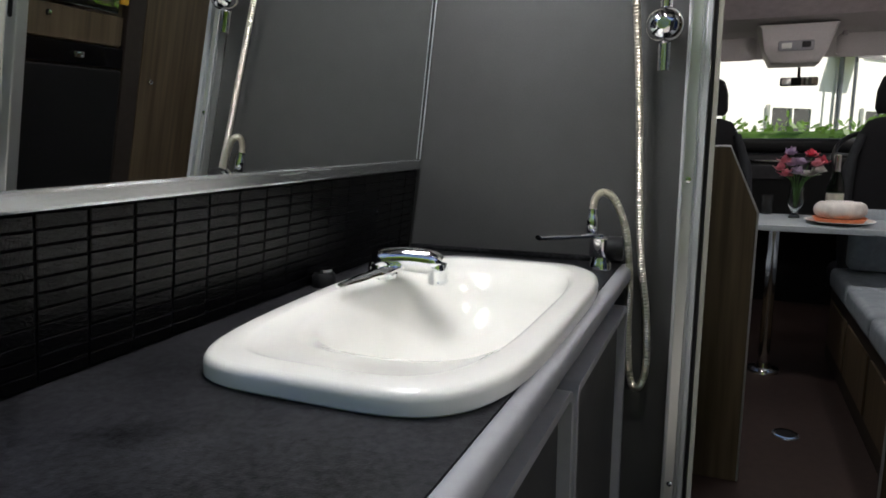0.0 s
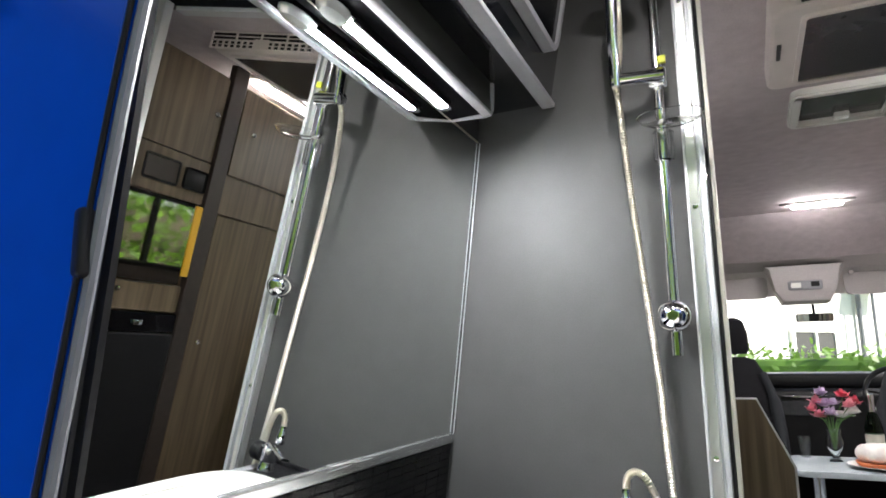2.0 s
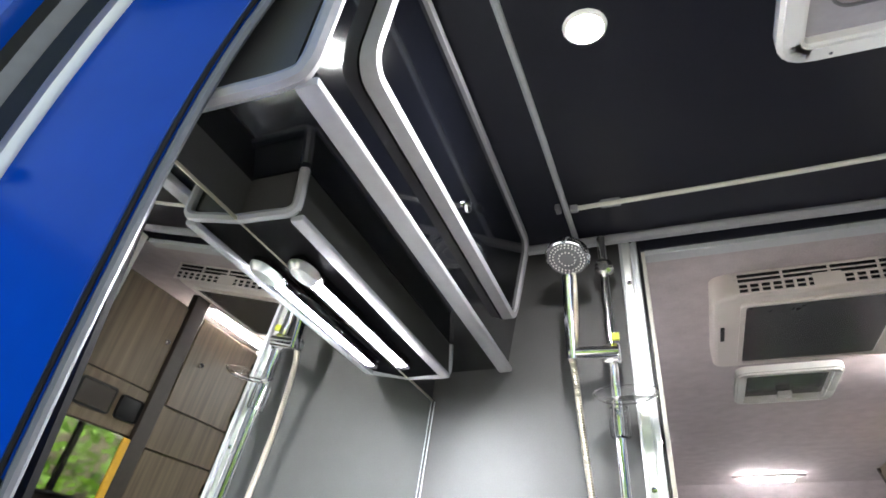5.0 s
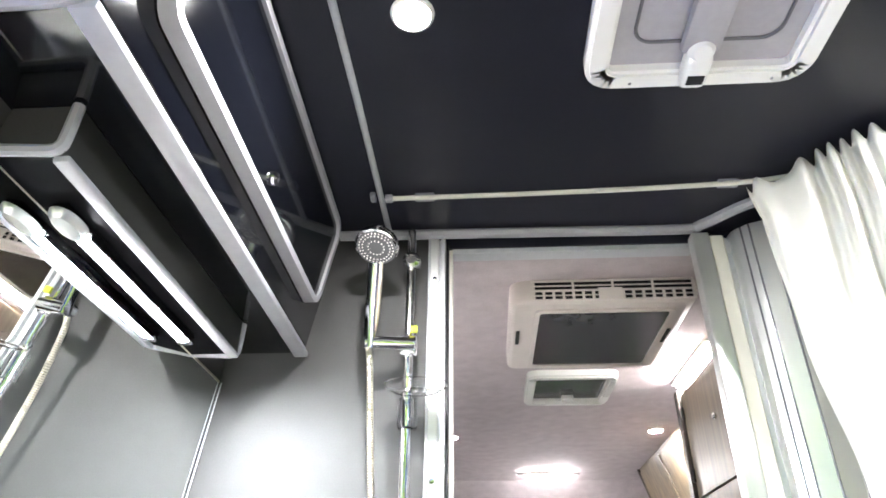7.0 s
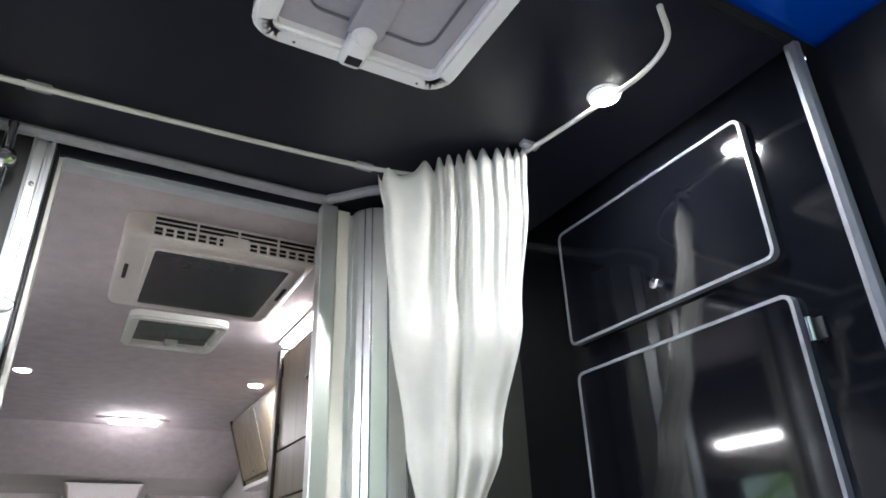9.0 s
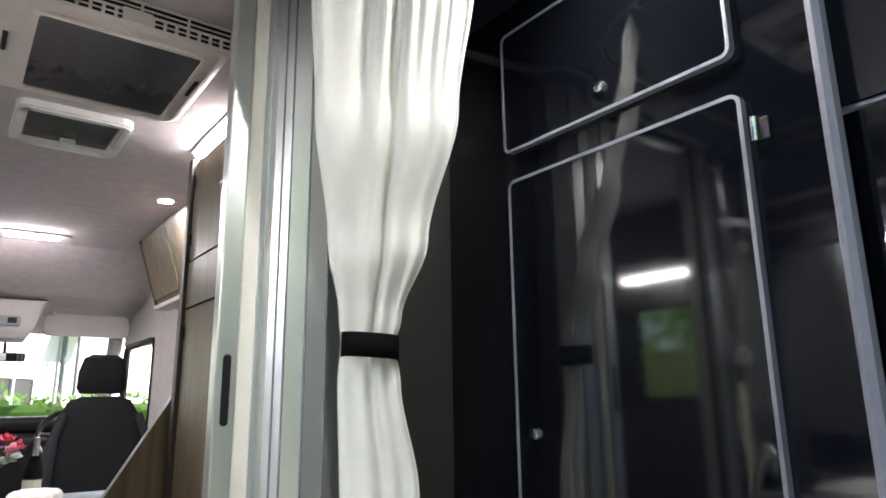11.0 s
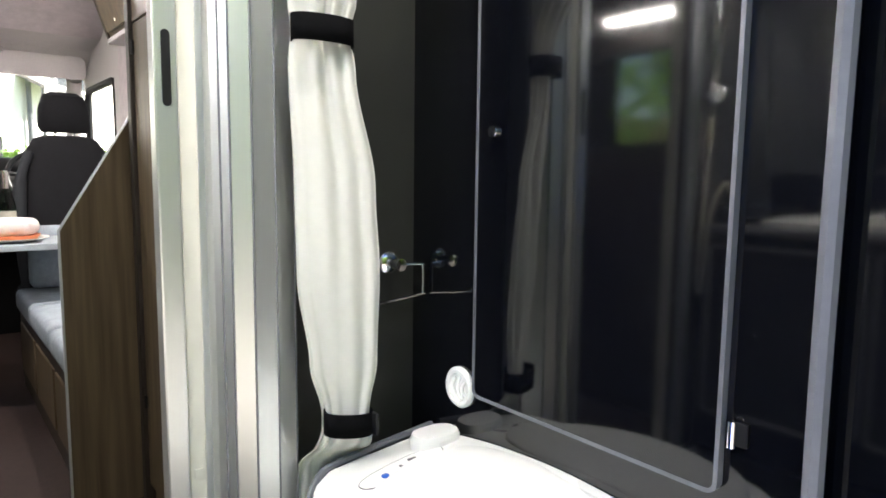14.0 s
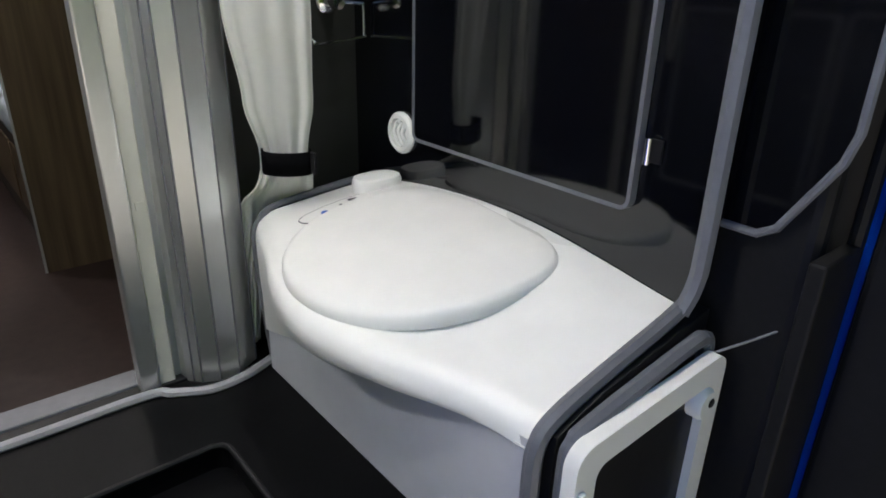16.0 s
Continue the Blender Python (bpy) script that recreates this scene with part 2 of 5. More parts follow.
def tube(points, r, sides=10, closed=False, bm=None):
    """A round bar swept along points; r may be one radius or one for each point."""
    bm = bm or bmesh.new()
    pts = [Vector(p) for p in points]
    n = len(pts)
    rs = r if isinstance(r, (list, tuple)) else [r] * n
    rings, prev = [], None
    for i, p in enumerate(pts):
        if closed:
            d = pts[(i + 1) % n] - pts[i - 1]
        else:
            d = pts[min(i + 1, n - 1)] - pts[max(i - 1, 0)]
        d.normalize()
        if prev is None:
            prev = d.orthogonal()
        side = (prev - d * prev.dot(d)).normalized()
        prev = side
        up = d.cross(side)
        rings.append([bm.verts.new(p + (side * math.cos(a) + up * math.sin(a)) * rs[i]) for a in (2 * math.pi * k / sides for k in range(sides))])
    for i in range(n if closed else n - 1):
        a, b = rings[i], rings[(i + 1) % n]
        for k in range(sides):
            bm.faces.new((a[k], a[(k + 1) % sides], b[(k + 1) % sides], b[k]))
    if not closed:
        bm.faces.new(rings[0][::-1])
        bm.faces.new(rings[-1])
    return bm


def smoothline(points, n=8):
    """A round line through points (Catmull-Rom)."""
    p = [Vector(q) for q in points]
    p = [p[0] * 2 - p[1]] + p + [p[-1] * 2 - p[-2]]
    out = []
    for i in range(1, len(p) - 2):
        for k in range(n):
            t = k / n
            out.append(0.5 * ((2 * p[i]) + (p[i + 1] - p[i - 1]) * t + (2 * p[i - 1] - 5 * p[i] + 4 * p[i + 1] - p[i + 2]) * t * t + (3 * p[i] - p[i - 1] - 3 * p[i + 1] + p[i + 2]) * t ** 3))
    out.append(p[-2])
    return out


def lathe(profile, at=(0, 0, 0), sides=28, axis=None, bm=None):
    """A turned shape: (radius, height) pairs round z, or round the given axis."""
    b = bmesh.new()
    rings = []
    for r, h in profile:
        rings.append([b.verts.new((max(r, 1e-5) * math.cos(2 * math.pi * k / sides), max(r, 1e-5) * math.sin(2 * math.pi * k / sides), h)) for k in range(sides)])
    for a, c in zip(rings, rings[1:]):
        for k in range(sides):
            b.faces.new((a[k], a[(k + 1) % sides], c[(k + 1) % sides], c[k]))
    b.faces.new(rings[0][::-1])
    b.faces.new(rings[-1])
    q = Vector(axis).to_track_quat("Z", "Y").to_matrix().to_4x4() if axis else Matrix()
    bmesh.ops.transform(b, matrix=Matrix.Translation(at) @ q, verts=b.verts)
    return join(bm, b) if bm else b


def prism(outline, lift, depth, bevel=0.0, bm=None):
    """A board: outline in 2D, lift maps (u, v, w) to the world, w from 0 to depth."""
    b = bmesh.new()
    lo = [b.verts.new((u, v, 0)) for u, v in outline]
    hi = [b.verts.new((u, v, depth)) for u, v in outline]
    b.faces.new(lo[::-1])
    b.faces.new(hi)
    n = len(lo)
    for k in range(n):
        b.faces.new((lo[k], lo[(k + 1) % n], hi[(k + 1) % n], hi[k]))
    if bevel:
        es = [e for e in b.edges if abs(e.verts[0].co.z - e.verts[1].co.z) < 1e-6]
        bmesh.ops.bevel(b, geom=es, offset=bevel, segments=2, affect="EDGES", profile=0.5)
    for v in b.verts:
        v.co = Vector(lift(*v.co))
    return join(bm, b) if bm else b


def rounded(u0, u1, v0, v1, r, seg=5):
    out = []
    for cu, cv, a0 in ((u1 - r, v0 + r, -90), (u1 - r, v1 - r, 0), (u0 + r, v1 - r, 90), (u0 + r, v0 + r, 180)):
        for k in range(seg + 1):
            a = radians(a0 + 90 * k / seg)
            out.append((cu + r * math.cos(a), cv + r * math.sin(a)))
    return out


def frame_ring(outer, inner, lift, depth, bm=None):
    """A frame between two outlines with the same number of corners."""
    b = bm or bmesh.new()
    n = len(outer)
    rows = [[b.verts.new(lift(u, v, w)) for u, v in o] for o, w in ((outer, 0), (outer, depth), (inner, depth), (inner, 0))]
    for i in range(4):
        a, c = rows[i], rows[(i + 1) % 4]
        for k in range(n):
            b.faces.new((a[k], a[(k + 1) % n], c[(k + 1) % n], c[k]))
    return b


FLOOR, LIVING, CEIL, WALLR, PART, LEAN = 0.10, -0.07, 2.165, 1.17, 1.27, 0.123


def left_x(z, y=PART):
    """The left wall leans inwards and closes in a little towards the rear."""
    return -0.612 + LEAN * (z - 0.92) + 0.03 * (PART - y)

# ---- structure: wet room ----
def wall_left(u, v, w):
    return (left_x(v, u) + w, u, v)


structure("wall_left", prism([(0.29, FLOOR), (PART, FLOOR), (PART, CEIL), (0.29, CEIL)], lambda u, v, w: wall_left(u, v, w - 0.02), 0.02), LAMINATE, "dark grey laminate side wall leaning inwards", "wall")
structure("wall_partition_left", box(-0.64, -0.033, PART, PART + 0.03, FLOOR, CEIL), LAMINATE, "dark grey laminate partition beside the doorway", "wall")
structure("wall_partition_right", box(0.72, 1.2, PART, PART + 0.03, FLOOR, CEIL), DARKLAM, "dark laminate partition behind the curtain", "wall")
structure("wall_partition_head", box(-0.033, 0.72, PART, PART + 0.03, 2.135, CEIL), CEILDARK, "dark board above the doorway", "wall")
structure("wall_right", box(WALLR, WALLR + 0.03, 0.36, PART, FLOOR, CEIL), GLOSS, "gloss black wall of built-in lockers", "wall")
structure("ceiling_wet_room", box(-0.66, 1.2, 0.36, PART + 0.03, CEIL, CEIL + 0.03), CEILDARK, "dark grey ceiling board of the wet room", "ceiling")

tray = bmesh.new()
frame_ring(rounded(-0.64, 1.2, 0.26, PART + 0.005, 0.002), rounded(0.1, 0.655, 0.42, 0.965, 0.03), lambda u, v, w: (u, v, FLOOR - 0.06 + w), 0.06, tray)
box(0.09, 0.665, 0.41, 0.975, FLOOR - 0.075, FLOOR - 0.05, 0.0, 2, tray)
structure("floor_wet_room", tray, TRAY, "dark moulded wet room floor with a recessed shower well", "floor")
structure("trim_well", tube([(u, v, FLOOR + 0.002) for u, v in rounded(0.1, 0.655, 0.42, 0.965, 0.03)], 0.006, 8, True), BLACKP, "black lip round the shower well", "trim", True)
drain = thing("shower_drain", (0.56, 0.72, FLOOR - 0.05), "round steel drain in the shower well", "drain")
part("rim", lathe([(0.045, 0), (0.045, 0.006), (0.036, 0.008), (0.036, 0.002)], (0.56, 0.72, FLOOR - 0.05)), CHROME, drain)
part("plug", lathe([(0.034, 0), (0.034, 0.004), (0.02, 0.009), (0, 0.01)], (0.56, 0.72, FLOOR - 0.05)), CHROME, drain)
structure("trim_floor", tube(smoothline([(-0.1, 1.22, 0.105), (0.315, 1.2, 0.105), (0.58, 1.2, 0.105), (0.63, 1.175, 0.105), (0.70, 1.14, 0.105), (0.78, 1.145, 0.105), (0.86, 1.175, 0.105)], 5), 0.011, 8), TRIM, "pale grey edging along the partition foot", "trim", True)
structure("trim_threshold", box(-0.03, 0.66, 1.245, 1.31, 0.098, 0.112, 0.003), TRIMD, "aluminium threshold strip of the doorway", "trim")
structure("trim_door_track", box(-0.03, 0.70, 1.212, 1.2445, 0.099, 0.107, 0.002), BLACKP, "black sliding door track in the floor", "trim")
structure("wall_riser", box(-0.6, 1.2, PART + 0.01, PART + 0.03, LIVING, 0.096), WOODDK, "dark riser under the threshold", "wall")

# doorway jambs
jl = thing("door_frame", (0, 1.25, FLOOR), "bright aluminium door frame post with screws", "door frame", "", "structure")
part("post", box(-0.033, -0.010, 1.247, 1.272, FLOOR, 2.15, 0.002), ALU, jl)
part("post_groove", box(-0.010, -0.004, 1.256, 1.272, FLOOR, 2.15), ALUMAT, jl)
part("post_return", box(-0.004, 0.006, 1.243, 1.272, FLOOR, 2.15, 0.002), ALUMAT, jl)
part("lip", box(-0.034, -0.028, 1.236, 1.244, FLOOR, 2.15, 0.001), ALUMAT, jl)
part("bead", box(0.0065, 0.013, 1.262, 1.31, FLOOR, 2.14, 0.001), BLACKP, jl)
part("edge", box(0.0135, 0.022, 1.28, 1.32, FLOOR, 2.14, 0.001), CREAM, jl)
for z in (0.48, 1.09, 1.585, 2.04):
    part("screw", lathe([(0.006, 0), (0.0055, 0.002), (0.002, 0.003)], (-0.019, 1.247, z), 12, (0, -1, 0)), CHROME, jl)
part("head_rail", box(0.022, 0.6, 1.275, 1.315, 2.122, 2.136, 0.002), ALUMAT, jl)

# sliding door stack and its faceted post
dl = thing("sliding_door", (0.62, 1.235, FLOOR), "sliding tambour door pushed open, aluminium edge with a black finger slot", "door", "", "structure")
part("leading_edge", box(0.578, 0.618, 1.215, 1.25, FLOOR, 2.13, 0.004), ALU, dl)
slot = rounded(0.591, 0.606, 1.195, 1.325, 0.0074, 5)
part("finger_slot", prism(slot, lambda u, v, w: (u, 1.2155 - w, v), 0.0025), BLACKP, dl, "black finger slot")
part("cream_profile", box(0.6185, 0.652, 1.222, 1.25, FLOOR, 2.125, 0.003), CREAM, dl, "cream plastic profile")
part("recess_profile", box(0.6525, 0.672, 1.236, 1.25, FLOOR, 2.125, 0.002), ALUMAT, dl)
dp = thing("door_post", (0.74, 1.21, FLOOR), "faceted aluminium corner post of the door stack", "door post", "", "structure")
OUT = [(0.668, 1.265), (0.668, 1.225), (0.672, 1.212), (0.694, 1.186), (0.698, 1.183), (0.729, 1.169), (0.733, 1.168), (0.775, 1.171), (0.779, 1.173), (0.826, 1.200), (0.832, 1.206), (0.838, 1.265)]
part("column", prism(OUT, lambda u, v, w: (u, v, FLOOR + w), 2.03), ALU, dp, "", False)
for k in (2, 3, 5, 7, 9):
    u, v = (OUT[k][0] + OUT[k + 1][0]) / 2, (OUT[k][1] + OUT[k + 1][1]) / 2
    part("seam", tube([(u, v - 0.0005, FLOOR), (u, v - 0.0005, 2.13)], 0.0022, 6), TRIMD, dp)
part("tape", box(0.628, 0.645, 1.2197, 1.2215, 0.505, 0.522), CREAM, dp, "small strip of tape")

# ceiling and corner edgings
def edging(name, pts, r, m=TRIM, label="pale grey plastic edging strip"):
    return structure(name, tube(smoothline(pts, 6), r, 8), m, label, "trim", True)


edging("trim_ceiling_front", [(-0.25, 1.235, CEIL - 0.008), (0.2, 1.24, CEIL - 0.008), (0.56, 1.245, CEIL - 0.008), (0.61, 1.225, CEIL - 0.008), (0.68, 1.15, CEIL - 0.008), (0.73, 1.125, CEIL - 0.008), (0.83, 1.13, CEIL - 0.008), (0.9, 1.2, CEIL - 0.008), (1.16, 1.245, CEIL - 0.008)], 0.013)
edging("trim_ceiling_joint", [(-0.128, 0.37, CEIL - 0.001), (-0.127, 0.8, CEIL - 0.001), (-0.13, 1.23, CEIL - 0.001)], 0.007, ALUMAT, "narrow aluminium joint strip on the ceiling")
edging("trim_wall_corner_left", [(left_x(1.12) + 0.01, 1.265, 1.12), (left_x(1.8) + 0.01, 1.265, 1.80)], 0.0016, ALUMAT, "thin aluminium corner bead")

track = thing("curtain_track", (0.4, 1.05, CEIL), "white curtain rail screwed under the dark ceiling", "curtain rail")
part("rail", tube(smoothline([(-0.105, 1.075, CEIL - 0.012), (0.2, 1.072, CEIL - 0.012), (0.52, 1.062, CEIL - 0.012), (0.70, 1.045, CEIL - 0.012), (0.82, 1.0, CEIL - 0.012), (0.90, 0.9, CEIL - 0.012), (0.93, 0.78, CEIL - 0.012), (0.955, 0.63, CEIL - 0.012), (0.965, 0.52, CEIL - 0.012), (0.94, 0.44, CEIL - 0.012), (0.87, 0.39, CEIL - 0.012)], 6), 0.0055, 8), CREAM, track)
for x, y in ((-0.03, 1.078), (0.62, 1.06), (0.915, 0.82)):
    part("bracket", box(x - 0.022, x + 0.022, y - 0.008, y + 0.012, CEIL - 0.014, CEIL - 0.001, 0.003), TRIM, track)
part("end_stop", box(-0.118, -0.10, 1.068, 1.082, CEIL - 0.02, CEIL - 0.004, 0.003), TRIM, track)
part("hook_plate", box(-0.15, -0.138, 1.06, 1.085, CEIL - 0.016, CEIL - 0.001, 0.003), TRIMD, track)

# ---- roof hatch ----
def hatch(name, x0, x1, y0, y1, z, rim, r, label, pane, lever=True, depth=0.03):
    h = thing(name, ((x0 + x1) / 2, (y0 + y1) / 2, z), label, "roof hatch")
    fr = frame_ring(rounded(x0, x1, y0, y1, r), rounded(x0 + rim, x1 - rim, y0 + rim, y1 - rim, max(r - rim, 0.008)), lambda u, v, w: (u, v, z - w), depth)
    bmesh.ops.bevel(fr, geom=[e for e in fr.edges if abs(e.verts[0].co.z - (z - depth)) < 1e-5 and abs(e.verts[1].co.z - (z - depth)) < 1e-5], offset=0.007, segments=2, affect="EDGES")
    part("frame", fr, WHITE, h)
    part("pane", box(x0 + rim - 0.004, x1 - rim + 0.004, y0 + rim - 0.004, y1 - rim + 0.004, z - 0.008, z - 0.001), pane, h)
    return h


NET = mat("pale_grey_hatch_dome", (0.36, 0.35, 0.37), 0.5, scale=80, vary=0.06)
rh = hatch("roof_hatch", 0.272, 0.648, 0.375, 0.745, CEIL, 0.04, 0.05, "white framed square roof hatch with a grey dome", NET)
part("lever_body", box(0.43, 0.475, 0.665, 0.735, CEIL - 0.045, CEIL - 0.009, 0.012, 3), WHITE, rh)
part("lever_tip", lathe([(0.022, 0), (0.022, 0.02), (0.014, 0.03), (0, 0.032)], (0.4525, 0.665, CEIL - 0.012), 20, (0, -0.3, -1)), WHITE, rh)
part("lever_slot", box(0.4385, 0.4665, 0.70, 0.72, CEIL - 0.0475, CEIL - 0.044, 0.002), BLACKP, rh, "black slot")
part("lever_arm", box(0.42, 0.485, 0.56, 0.67, CEIL - 0.03, CEIL - 0.008, 0.01), NET, rh)
part("gasket", tube([(u, v, CEIL - 0.011) for u, v in rounded(0.345, 0.575, 0.44, 0.655, 0.03)], 0.003, 6, True), GREYINK, rh, "thin dark gasket line")
for x in (0.351, 0.586):
    part("screw", lathe([(0.003, 0), (0.0025, 0.001)], (x, 0.728, CEIL - 0.03), 10, (0, 0, -1)), TRIMD, rh)

# ---- downlights ----
def downlight(x, y, z, r, group):
    d = thing("downlight", (x, y, z), "small round lit ceiling spot", "ceiling light", group)
    part("bezel", lathe([(r * 1.25, 0), (r * 1.2, 0.005), (r, 0.007), (r, 0.002)], (x, y, z), 28, (0, 0, -1)), WHITE, d)
    part("lens", lathe([(r, 0), (r, 0.005), (0, 0.006)], (x, y, z - 0.001), 28, (0, 0, -1)), SPOT, d, "glowing white lens")


downlight(-0.006, 0.585, CEIL, 0.028, "wet room spots")
downlight(0.955, 0.62, CEIL, 0.028, "wet room spots")
downlight(0.906, 3.11, CEIL, 0.03, "living area spots")
downlight(-0.085, 3.212, CEIL, 0.03, "living area spots")

# ---- left side: splashback, mirror, worktop ----
structure("trim_mirror_foot", prism([(0.30, 1.098), (1.266, 1.098), (1.266, 1.119), (0.30, 1.119)], lambda u, v, w: wall_left(u, v, w), 0.014, 0.004), ALUH, "bright aluminium channel under the mirror", "trim")
MIRTOP = 1.799
mir = thing("wall_mirror", (left_x(1.12), 0.78, 1.12), "large frameless wall mirror above black mosaic tiles", "mirror")
part("glass", prism([(0.305, 1.119), (1.258, 1.119), (1.258, MIRTOP), (0.305, MIRTOP)], lambda u, v, w: wall_left(u, v, w + 0.001), 0.005), MIRROR, mir)
part("top_edge", prism([(0.305, MIRTOP), (1.258, MIRTOP), (1.258, MIRTOP + 0.004), (0.305, MIRTOP + 0.004)], lambda u, v, w: wall_left(u, v, w + 0.001), 0.0065), BRASSY, mir, "thin bright top edge")
part("edge_bead", prism([(0.296, 1.10), (0.3045, 1.10), (0.3045, 1.86), (0.296, 1.86)], lambda u, v, w: wall_left(u, v, w + 0.0), 0.012), BLACKP, mir, "black edge bead")

BX, BY, BA, BB = -0.318, 0.768, 0.19, 0.335


def superoval(cx, cy, a, b, n, sides=64):
    out = []
    for k in range(sides):
        t = 2 * math.pi * k / sides
        c, s = math.cos(t), math.sin(t)
        out.append((cx + a * math.copysign(abs(c) ** (2 / n), c), cy + b * math.copysign(abs(s) ** (2 / n), s)))
    return out


def to_rect(x, y, x0, x1, y0, y1):
    """Where the line from the basin's middle through (x, y) meets the worktop's edge."""
    dx, dy = x - BX, y - BY
    f = min(((x1 if dx > 0 else x0) - BX) / dx if abs(dx) > 1e-9 else 1e9, ((y1 if dy > 0 else y0) - BY) / dy if abs(dy) > 1e-9 else 1e9)
    return (BX + dx * f, BY + dy * f)


hole = superoval(BX, BY, BA - 0.03, BB - 0.03, 4.0)
ring_out = [to_rect(x, y, -0.62, -0.135, 0.17, 1.268) for x, y in hole]
for corner in ((-0.62, 0.17), (-0.135, 0.17), (-0.62, 1.268), (-0.135, 1.268)):
    k = min(range(64), key=lambda i: (ring_out[i][0] - corner[0]) ** 2 + (ring_out[i][1] - corner[1]) ** 2)
    ring_out[k] = corner
counter = frame_ring(ring_out, hole, lambda u, v, w: (u, v, 0.892 + w), 0.028)
wt = thing("worktop", (-0.36, 0.78, 0.89), "speckled charcoal worktop with a grey front edge", "worktop")
part("slab", counter, WORKTOP, wt)
part("front_edge", box(-0.136, -0.110, 0.17, 1.262, 0.892, 0.922, 0.009, 3), TRIM, wt, "grey plastic front edge")
part("upstand", box(-0.60, -0.135, 1.258, 1.2695, 0.92, 0.932, 0.003), WORKTOP, wt)
vb = thing("vanity_cabinet", (-0.36, 0.78, FLOOR), "dark vanity cabinet with grey edged doors", "cabinet")
part("body", box(-0.58, -0.15, 0.18, 1.262, FLOOR, 0.79), LAMINATE, vb)
part("front_rail", box(-0.165, -0.15, 0.18, 1.262, 0.791, 0.891), LAMINATE, vb)
part("kick_panel", box(-0.149, -0.14, 0.18, 1.262, FLOOR, 0.25), BLACKP, vb)
for y0, y1, zt in ((0.185, 0.730, 0.860), (0.752, 1.225, 0.850)):
    d = part("door", prism(rounded(y0 + 0.009, y1 - 0.009, 0.25, zt - 0.009, 0.012), lambda u, v, w: (-0.148 + w, u, v), 0.018), LAMINATE, vb)
    part("edging", frame_ring(rounded(y0, y1, 0.24, zt, 0.025), rounded(y0 + 0.012, y1 - 0.012, 0.252, zt - 0.012, 0.014), lambda u, v, w: (-0.149 + w, u, v), 0.036), TRIM, d, "grey rounded edging")
    part("knob", lathe([(0.008, 0), (0.012, 0.006), (0.009, 0.012), (0, 0.013)], (-0.13, (y0 + 0.05), 0.6), 16, (1, 0, 0)), CHROME, d)

# recessed basin
def loft(rings, bm=None, cap=True):
    bm = bm or bmesh.new()
    vs = [[bm.verts.new(p) for p in r] for r in rings]
    n = len(vs[0])
    for a, b in zip(vs, vs[1:]):
        for k in range(n):
            bm.faces.new((a[k], a[(k + 1) % n], b[(k + 1) % n], b[k]))
    if cap:
        bm.faces.new(vs[-1])
    return bm



def taper(x, y):
    """The outline narrows towards the near side."""
    k, w = min(1.0, max(0.0, (0.84 - y) / 0.39)), min(1.0, max(0.0, (BX - x) / 0.19))
    s = 1.0 - 0.10 * k * k * (3 - 2 * k) * w
    return (BX + (x - BX) * s, y)


rings = []
for a, b, z, n, dx, dy in ((0.002, 0.002, 0.9205, 4.4, 0, 0), (0.0035, 0.0035, 0.9225, 4.4, 0, 0), (0.003, 0.003, 0.935, 4.4, 0, 0), (0.0015, 0.0015, 0.9395, 4.4, 0, 0), (-0.002, -0.002, 0.943, 4.4, 0, 0), (-0.007, -0.007, 0.9445, 4.3, 0, 0), (-0.028, -0.030, 0.945, 4.1, 0, 0), (-0.033, -0.036, 0.944, 4.0, 0, 0), (-0.037, -0.044, 0.940, 3.8, 0, 0),
                           (-0.040, -0.075, 0.936, 3.2, 0.008, 0.02), (-0.045, -0.10, 0.927, 2.8, 0.012, 0.025), (-0.056, -0.125, 0.895, 2.6, 0.016, 0.03), (-0.066, -0.143, 0.868, 2.5, 0.017, 0.03), (-0.082, -0.17, 0.845, 2.4, 0.018, 0.028), (-0.105, -0.205, 0.827, 2.2, 0.018, 0.024), (-0.132, -0.246, 0.816, 2.1, 0.018, 0.018), (-0.158, -0.29, 0.810, 2.0, 0.018, 0.008), (-0.178, -0.323, 0.808, 2.0, 0.018, 0.0)):
    rings.append([(*taper(x, y), z) for x, y in superoval(BX + dx, BY + dy, BA + a, BB + b, n, 160)])
basin = thing("washbasin", (BX, BY, 0.92), "white oblong inset washbasin standing proud of the worktop", "washbasin")
part("bowl", loft(rings), CERAMIC, basin)
part("waste", lathe([(0.026, 0), (0.026, 0.003), (0.016, 0.005), (0, 0.004)], (BX + 0.018, BY, 0.808), 20), CHROME, basin, "chrome waste outlet")

# basin mixer tap with a lever
tap = thing("basin_tap", (-0.475, 0.89, 0.94), "low chrome basin mixer tap with a flat lever", "tap")
part("base", lathe([(0.027, 0), (0.027, 0.006), (0.022, 0.010), (0.021, 0.024), (0.016, 0.028), (0, 0.03)], (-0.474, 0.891, 0.938), 24), TAPCHROME, tap)
sp = [(-0.486, 0.886, 0.961), (-0.464, 0.892, 0.967), (-0.43, 0.902, 0.969), (-0.395, 0.910, 0.966), (-0.373, 0.914, 0.962)]
part("spout", tube(smoothline(sp, 5), [0.012, 0.016, 0.019, 0.020, 0.0205] + [0.021] * 6 + [0.0205] * 6 + [0.0195, 0.018, 0.016, 0.012], 18), TAPCHROME, tap)
part("nozzle", lathe([(0.0165, 0), (0.0175, 0.010), (0.0175, 0.030), (0.0155, 0.033), (0.012, 0.034), (0.011, 0.030)], (-0.382, 0.912, 0.963), 20, (0.05, 0, -1)), TAPCHROME, tap)
